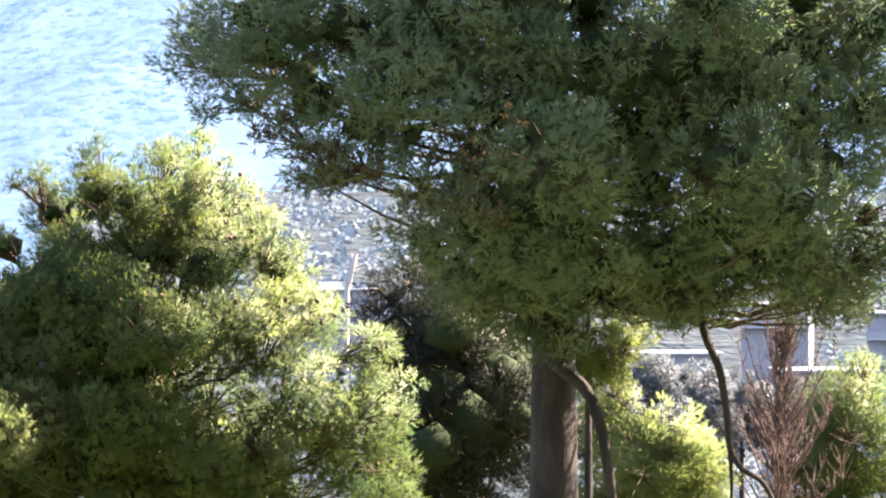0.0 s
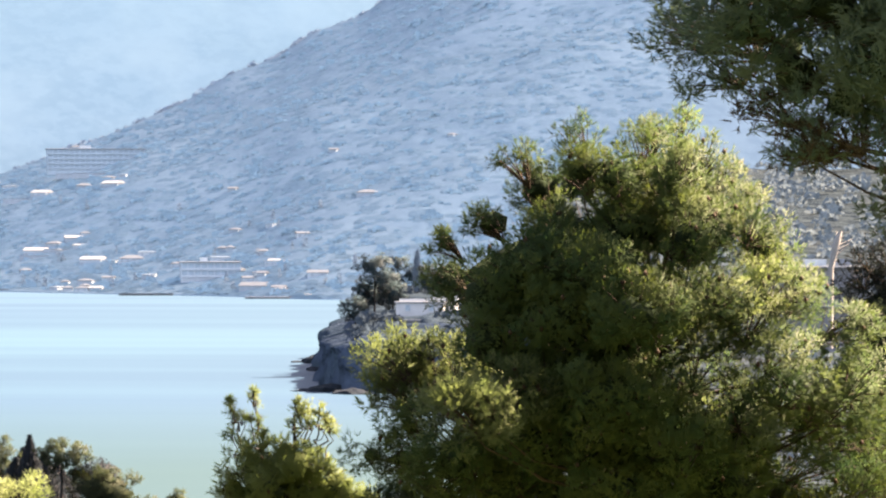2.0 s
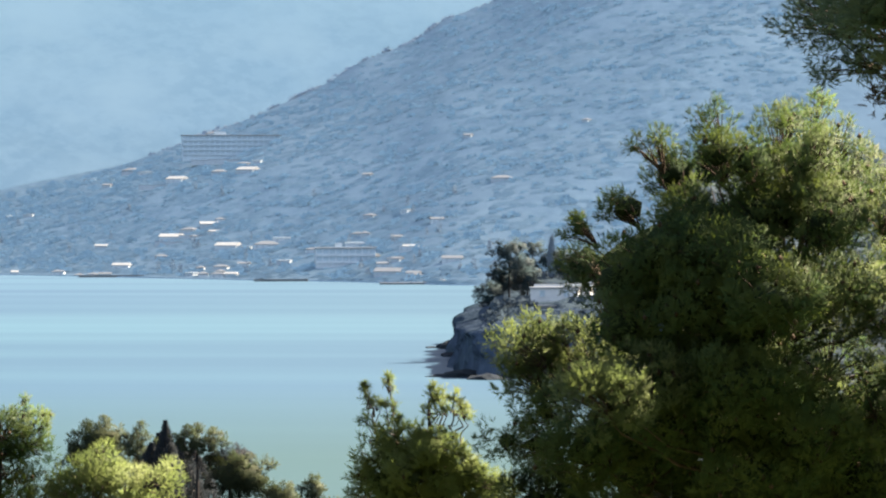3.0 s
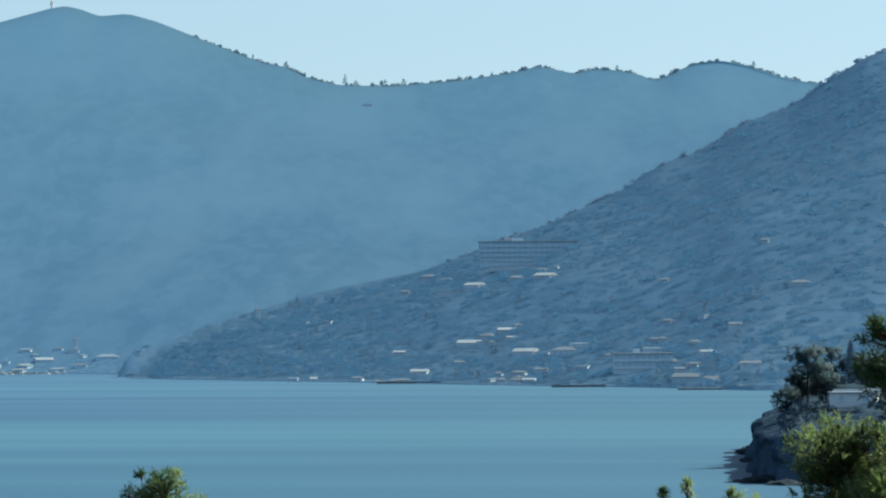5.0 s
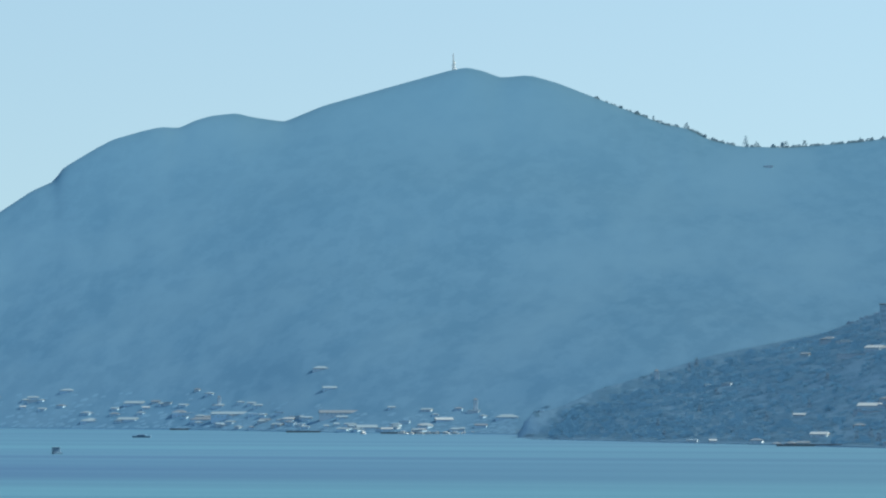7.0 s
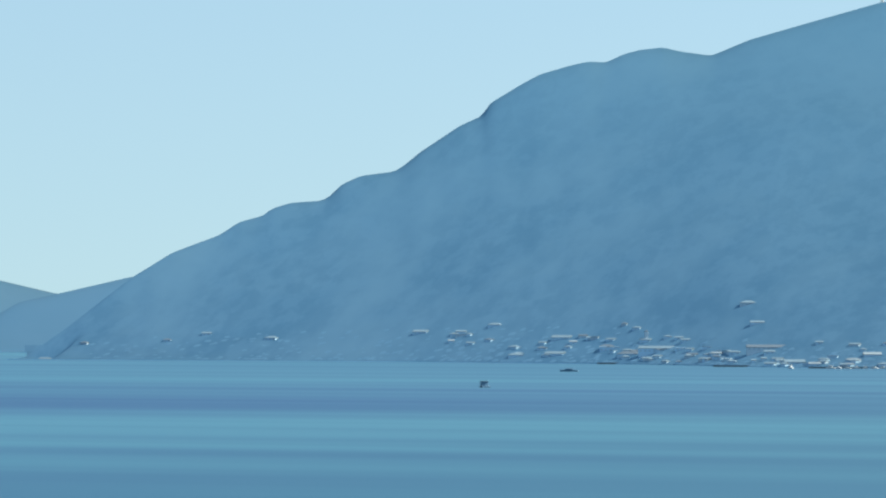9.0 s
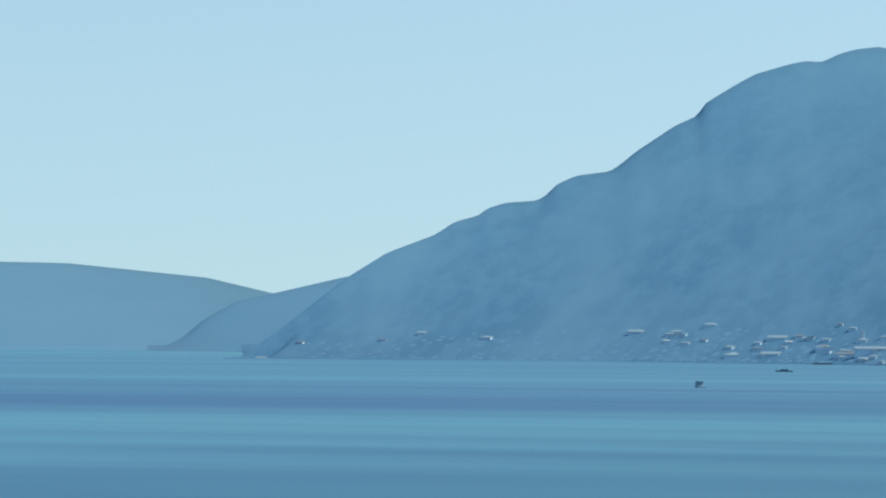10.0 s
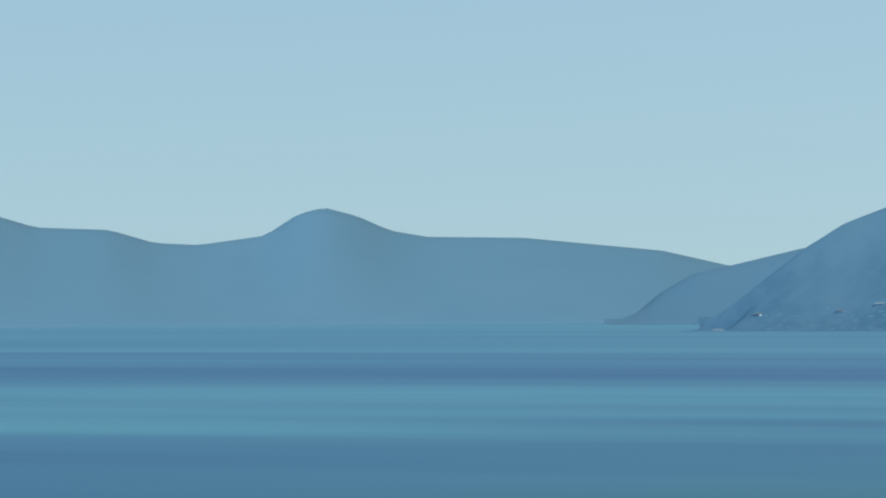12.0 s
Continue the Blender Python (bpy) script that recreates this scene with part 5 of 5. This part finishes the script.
# ---- the headland ----
def cliff():
    path = np.array([(5.2, 776), (6.4, 772), (7.3, 774), (7.9, 778), (8.10, 800), (8.16, 850), (8.17, 900), (8.14, 950), (8.02, 1005), (7.6, 1035), (7.0, 1050)])
    k = np.linspace(0, len(path) - 1, 330)
    az = np.interp(k, np.arange(len(path)), path[:, 0])
    d = np.interp(k, np.arange(len(path)), path[:, 1])
    x, y = -d * np.sin(np.radians(az)), d * np.cos(np.radians(az))
    run = np.concatenate([[0], np.cumsum(np.hypot(np.diff(x), np.diff(y)))])
    tx, ty = np.gradient(x), np.gradient(y)
    nx, ny = -ty / np.hypot(tx, ty), tx / np.hypot(tx, ty)
    cx, cy = -870 * np.sin(np.radians(6.5)), 900 * np.cos(np.radians(6.5))
    flip = np.sign((x - cx) * nx + (y - cy) * ny)
    nx, ny = nx * flip, ny * flip
    rows, n = [], 46
    top = knots(az, [(5.2, 12.4), (7.3, 12.2), (7.6, 12.0), (7.85, 10.8), (8.05, 9.6), (8.2, 9.2)]) + 1.6 * fbm(run, run * 0, 22, 4, 71)
    for j in range(n):
        v = j / (n - 1)
        z = -1.5 + (top + 1.5) * v
        o = 1.2 * (1 - v) ** 2.2 + 3.0 * fbm(run, z * 1.6, 11, 4, 73) + 1.6 * fbm(run, z * 1.0, 3.2, 3, 75) - 5.0 * max(0, v - 0.86) / 0.14
        rows.append(np.stack([x + nx * o, y + ny * o, z + 0 * x], 1))
    for inset in (9, 16):
        rows.append(np.stack([x - nx * inset, y - ny * inset, top + 0.5 + 1.0 * fbm(run, run * 0 + inset, 7, 3, 77)], 1))
    v = np.concatenate(rows)
    m = len(x)
    i, j = np.meshgrid(np.arange(len(rows) - 1), np.arange(m - 1), indexing="ij")
    f = np.stack([i * m + j, i * m + j + 1, (i + 1) * m + j + 1, (i + 1) * m + j], -1).reshape(-1, 4)
    tagged(new("sea_cliff", mesh_of("sea_cliff", v, f, (M_CLIFF,), True)), "dark weathered rock cliff of the headland", "cliff", kind="structure")


cliff()


def rock(az, d, size, seed, turn=0.0):
    rng = np.random.default_rng(seed)
    v = BALL_V * np.array(size) * (0.75 + 0.5 * rng.random((len(BALL_V), 1)))
    c, s = math.cos(radians(turn)), math.sin(radians(turn))
    v = np.stack([v[:, 0] * c - v[:, 1] * s, v[:, 0] * s + v[:, 1] * c, v[:, 2]], 1)
    ob = new("shore_rock", mesh_of("shore_rock", v * np.array([1, 1, 0.7]), BALL_F, (M_ROCK,)))
    ob.matrix_world = Matrix.Translation(polar(az, d, 0.05))
    tagged(ob, "dark sea-washed rock at the cliff's foot", "rock", "rocks at the headland")


for k, (a, d, s) in enumerate([(8.555, 962, (1.3, 2.0, 0.55)), (8.36, 960, (2.2, 2.5, 1.6)), (8.30, 955, (2.4, 3, 2.4)), (8.27, 905, (2.6, 4, 1.2)), (8.33, 900, (1.5, 2, 0.8)),
                               (8.40, 784, (3.0, 2.6, 0.7)), (8.25, 786, (3.4, 3, 1.2)), (8.08, 782, (4.0, 3, 1.8)), (8.46, 786, (1.2, 1.5, 0.4)), (7.8, 770, (3.5, 3, 1.5))]):
    rock(a, d, s, 300 + k, a)

az = 5.4 + 2.75 * W.random(420)
d = 800 + 190 * W.random(420)
ok = ~((az > 6.6) & (az < 7.5) & (d < 862))
woods("headland_scrub", az[ok], d[ok], (0.7 + 1.1 * W.random(420) ** 2)[ok], M_WOOD_POINT, "dark scrub and low trees on the headland", 67, 0.8)
az = 6.4 + 1.6 * W.random(120)
woods("cliff_top_scrub", az, 790 + 8 * W.random(120), 0.6 + 0.7 * W.random(120), M_WOOD_POINT, "dark scrub along the cliff's edge", 69, 0.8, 0.3)


az = 6.9 + 1.22 * W.random(420)
d = np.where(W.random(420) < 0.5, 776 + 30 * W.random(420), 800 + 190 * W.random(420))
ok = ((az > 7.75) | (d < 806)) & ~((az < 7.4) & (d < 800))
woods("plateau_scrub", az[ok], d[ok], (0.9 + 0.9 * W.random(420))[ok], M_WOOD_POINT, "low dark scrub covering the headland's top", 68, 0.6, 0.2)


def far_pine(az, d, top, crown, seed, label, mat, length=0.2, width=0.11, density=110, per=5, trunk=0.22, depth=2.0, group="pines by the water"):
    """A pine some way off. crown: clumps as sideways, below the top, radius, in metres."""
    return pine(az, d, [(x, top - EYE - down, r) for x, down, r in crown], seed=seed, label=label, trunk_r=trunk, trunk_top=top - EYE - 0.8, mats=(mat,), density=density, per=per, puffs=7,
                length=length, width=width, depth=depth, fill=2, group=group)


M_VILLA = plain("villa_render", (0.5, 0.54, 0.56), 0.85, 0.2, 0.05, 0.8, 0.6)
# bluish needles: haze is painted into the headland pines
M_PINE_FAR = foliage("headland_pine_needles", (0.026, 0.05, 0.06), (0.042, 0.075, 0.085), 0.05, puffed=True)
far_pine(7.50, 868, 24.2, [(-3.0, 0.9, 1.3), (-1.2, 0.4, 1.5), (0.9, 0.5, 1.5), (2.6, 1.2, 1.3), (-3.6, 2.2, 1.1), (0.2, 2.0, 1.6), (-2.2, 4.4, 1.3), (0.2, 4.6, 1.3), (1.8, 3.6, 1.2), (-2.6, 6.6, 1.4), (1.0, 6.8, 1.6)], 401,
         "dark umbrella pine on the headland", M_PINE_FAR)
far_pine(7.18, 900, 24.0, [(-1.2, 0.4, 1.0), (0.4, 0.3, 1.0), (1.4, 0.9, 0.9), (0.0, 1.8, 1.0), (0.0, 4.0, 1.4)], 403, "small dark umbrella pine on the headland", M_PINE_FAR)
far_pine(6.7, 890, 22.0, [(-2.2, 0.8, 1.2), (0.0, 0.3, 1.3), (2.0, 0.9, 1.2), (-1.0, 2.6, 1.5), (1.6, 2.8, 1.4), (0.0, 4.8, 1.6)], 405, "dark pine behind the white house", M_PINE_FAR)
for k, (a, d, top) in enumerate([(7.34, 896, 20.6), (7.62, 884, 18.2), (7.76, 872, 15.6), (6.95, 915, 22.2), (6.55, 880, 21.0), (7.25, 872, 18.6)]):
    far_pine(a, d, top, [(-2.0, 1.0, 1.2), (-0.3, 0.4, 1.4), (1.6, 0.8, 1.3), (0.4, 2.2, 1.6), (-1.6, 2.8, 1.5), (2.0, 3.0, 1.4)], 441 + 2 * k, "dark low pine among scrub on the headland", M_PINE_FAR)
cypress(6.92, 905, 9.0, 0.8, M_CYPRESS_FAR, "dark cypress on the headland", 260, 0.7, 161)
house(6.86, 826, 9.4, 2.5, "flat", "white villa with a pale flat roof on the headland", 500, z=13.2, turn=-8, walls=M_VILLA, tile=M_PALE_ROOF)
house(6.55, 829, 5.0, 2.9, "flat", "white annexe of the villa on the headland", 501, z=13.2, turn=-8, walls=M_VILLA)
for k, (a, d, w, z, h) in enumerate([(6.85, 806, 9, 11.6, 1.0), (6.3, 795, 10, 9.0, 1.4)]):
    wall = tagged(new("garden_wall"), "pale garden wall below the villa", "wall", "garden walls")
    wall.matrix_world = Matrix.Translation(polar(a, d, z)) @ pose(0, 0, 0, 0, 0, a - 6)
    solid("wall", slab(-w / 2, w / 2, 0, 0.5, -3, h, 0.04), M_GREY_WALL, wall)
    solid("coping", slab(-w / 2 - 0.1, w / 2 + 0.1, -0.15, 0.65, h, h + 0.2), M_PALE_ROOF, wall)


# ---- buildings seen between the pines ----
def flats(az, d, w, roof_z, storeys, label, turn, extra):
    root = tagged(new("apartment_building"), label, "building", "buildings between the pines")
    g = ground_at(az, d)
    h = roof_z - g
    root.matrix_world = Matrix.Translation(polar(az, d, g)) @ pose(0, 0, 0, 0, 0, az + turn)
    solid("wall", slab(-w / 2, w / 2, 0, 10, -2, h), M_GREY_WALL, root)
    solid("roof", slab(-w / 2 - 0.5, w / 2 + 0.5, -0.7, 10.5, h, h + 0.28, 0.05), M_PALE_ROOF, root, "white flat roof slab")
    n = int(w / 2.2)
    for s in range(storeys):
        z = h - 2.9 * (s + 1)
        if s:
            solid("balcony", slab(-w / 2, w / 2, -1.2, 0, z + 2.75, z + 2.95), M_PALE_ROOF, root)
            solid("railing", slab(-w / 2, w / 2, -1.2, -1.1, z + 2.95, z + 3.75), M_GREY_WALL, root)
        for k in range(n):
            x = -w / 2 + (k + 0.5) * w / n
            pane = solid("window", slab(x - 0.65, x + 0.65, -0.03, 0.15, z + 0.5, z + 2.3), M_SHADED_PANE, root)
            solid("shutter", slab(x + 0.66, x + 1.0, -0.07, 0.02, z + 0.5, z + 2.3), M_GREY_WALL, pane)
    for x, y, dx, dz, m in extra:
        solid("roof_box", slab(x, x + dx, y, y + 1.5, h + 0.28, h + 0.28 + dz), m, root)


flats(1.46, 640, 15, 24.0, 3, "grey-blue block of flats with balconies", 3, [(1.6, 1, 1.3, 0.9, M_PALE_ROOF), (3.0, 1, 1.6, 1.1, M_TILE), (-2.0, 3, 3.2, 1.0, M_CREAM)])
flats(-4.5, 560, 9, 22.6, 2, "grey flats with a white roof slab", -4, [])
flats(-3.2, 470, 9, 18.1, 2, "low building with a white roof edge", 5, [])
flats(-6.2, 500, 8, 22.2, 3, "grey flats with a pale flat roof beyond a pine", -6, [])
flats(-5.2, 440, 9, 17.0, 2, "grey low flats in the valley", 8, [])
# grey-blue leaves: the valley's haze is put into their colour
M_VALLEY = foliage("hazy_valley_leaves", (0.0279, 0.0449, 0.0592), (0.0446, 0.0653, 0.0784), 0.1, puffed=True)
BUSHY = [(-1.6, 1.4, 1.0), (-0.4, 0.5, 1.1), (0.9, 0.6, 1.0), (2.0, 1.3, 0.9), (0.4, 1.9, 1.3), (-1.2, 2.6, 1.3), (1.6, 3.0, 1.3), (0.0, 4.0, 1.6)]
ROUNDED = [(-1.4, 1.0, 1.2), (0.2, 0.5, 1.3), (1.6, 1.0, 1.2), (0.0, 2.4, 1.6), (-1.8, 3.0, 1.5), (1.8, 3.2, 1.5), (0.0, 4.6, 1.8)]
for k, (a, d, top, crown) in enumerate([(-2.72, 300, 21.6, BUSHY), (-3.35, 305, 20.6, ROUNDED), (-4.05, 320, 19.4, BUSHY), (-2.2, 290, 20.2, ROUNDED), (-4.9, 315, 18.8, ROUNDED), (-3.05, 270, 18.6, BUSHY)]):
    far_pine(a, d, top, crown, 411 + 2 * k, "hazy grey-green bushy tree in the valley" if k % 2 else "hazy grey-green round tree in the valley", M_VALLEY, 0.22, 0.075, 130, 6, group="trees in the valley")

# a pale dead tree beyond the flats, built for a white leaning shape
M_PALE_WOOD = bark("pale_wood", (0.207, 0.207, 0.2), (0.31, 0.31, 0.304))
snag = tagged(new("dead_tree"), "pale bare dead tree beside the flats", "tree")
snag.matrix_world = Matrix.Translation(polar(1.32, 634, 20.0)) @ pose(0, 0, 0, 0, 0, 1.3)
part("trunk", mesh_of("trunk", *tube([(0, 0, -8), (0.1, 0, 4.0), (0.6, 0, 6.2), (1.0, 0, 8.0), (1.6, 0, 9.6)], [0.4, 0.42, 0.5, 0.55, 0.2], 7), (M_PALE_WOOD,), True), snag)
for k, (z, x1, z1) in enumerate(((5.0, 0.9, 6.5), (5.6, 2.2, 7.0), (6.0, 0.2, 7.6), (6.6, 2.9, 7.6), (7.0, 1.7, 8.2), (7.2, 3.4, 8.4), (7.6, 0.9, 9.6), (8.2, 2.0, 8.9), (6.2, 1.8, 8.4))):
    part("branch", mesh_of("branch", *tube([(0.1 + 0.25 * (z - 4), 0, z), (x1, 0.2, z1)], [0.17, 0.07], 5), (M_PALE_WOOD,), True), snag)


# ---- trees down by the water ----
M_PINE_MID = foliage("shore_pine_needles", (0.016, 0.03, 0.022), (0.042, 0.056, 0.032), 0.25, glow=(2.2, 2.1, 1.2), puffed=True)
M_PINE_MID_DARK = foliage("dark_shore_needles", (0.008, 0.014, 0.02), (0.015, 0.023, 0.03), 0.05, puffed=True)
kw = dict(length=0.17, width=0.05, density=300, per=6, trunk=0.16, depth=1.2)
far_pine(13.05, 340, 13.1, [(0.0, 0.4, 0.7), (-0.9, 0.9, 0.8), (0.9, 1.0, 0.8), (-1.9, 1.6, 0.8), (1.6, 1.8, 0.8), (0.0, 1.9, 1.1), (-1.2, 2.6, 1.1), (1.0, 3.0, 1.1), (-2.4, 3.2, 1.0), (0.0, 4.2, 1.4)], 421, "rounded green pine near the shore", M_PINE_MID, **kw)
far_pine(12.55, 335, 12.6, [(0.0, 0.5, 0.6), (-0.7, 1.1, 0.7), (0.6, 1.3, 0.7), (0.0, 2.4, 1.0), (-0.8, 3.6, 1.0)], 423, "small dark-tipped pine near the shore", M_PINE_MID, **kw)
far_pine(11.74, 325, 13.1, [(-1.5, 0.9, 0.55), (-0.6, 0.5, 0.6), (0.4, 0.4, 0.65), (1.3, 0.6, 0.6), (2.0, 1.0, 0.5), (0.8, 1.3, 0.6), (1.4, 2.4, 0.6), (-0.5, 1.4, 0.6)], 425, "flat-topped stone pine with a tall bare trunk", M_PINE_MID, **kw)
far_pine(11.17, 330, 10.5, [(-1.4, 1.1, 0.8), (-0.4, 0.4, 0.8), (0.8, 0.3, 0.8), (1.7, 0.8, 0.7), (-2.0, 1.9, 0.8), (0.0, 1.6, 1.0), (1.2, 2.0, 0.9), (2.2, 2.2, 0.8), (-1.2, 2.9, 1.0), (0.6, 3.4, 1.2)], 427, "broad pine with a golden sunlit top", M_PINE_MID, **kw)
far_pine(10.62, 326, 8.6, [(-0.6, 0.5, 0.6), (0.5, 0.4, 0.6), (0.0, 1.2, 0.8), (1.0, 1.4, 0.7), (-0.8, 1.8, 0.8), (0.2, 2.8, 1.0)], 429, "low round pine near the shore", M_PINE_MID, **kw)
far_pine(10.18, 322, 9.5, [(0.0, 0.3, 0.45), (-0.4, 0.9, 0.5), (0.4, 1.0, 0.5), (0.0, 1.8, 0.7), (0.5, 2.6, 0.7)], 431, "small upright shrub by the water", M_PINE_MID, **kw)
far_pine(11.3, 345, 10.2, [(-0.9, 0.6, 0.8), (0.4, 0.3, 0.8), (1.4, 0.9, 0.8), (0.0, 1.6, 1.1), (1.2, 2.4, 1.1), (-1.0, 2.6, 1.0)], 433, "dark pine behind the golden one", M_PINE_MID_DARK, **kw)
for k, (a, d, h, r, text) in enumerate([(12.17, 330, 9.4, 1.5, "dark pointed cypress near the shore"), (12.36, 332, 7.8, 2.3, "broad dark cypress near the shore"),
                                        (11.98, 334, 8.1, 2.2, "broad dark cypress beside a stone pine"), (12.26, 336, 8.4, 2.2, "dark cypress behind a pointed one"), (11.8, 338, 7.0, 2.2, "low dark cypress under a stone pine")]):
    cypress(a, d, h, r, M_PINE_MID_DARK, text, 3600, 0.24, 171 + 2 * k, group="cypresses by the water")
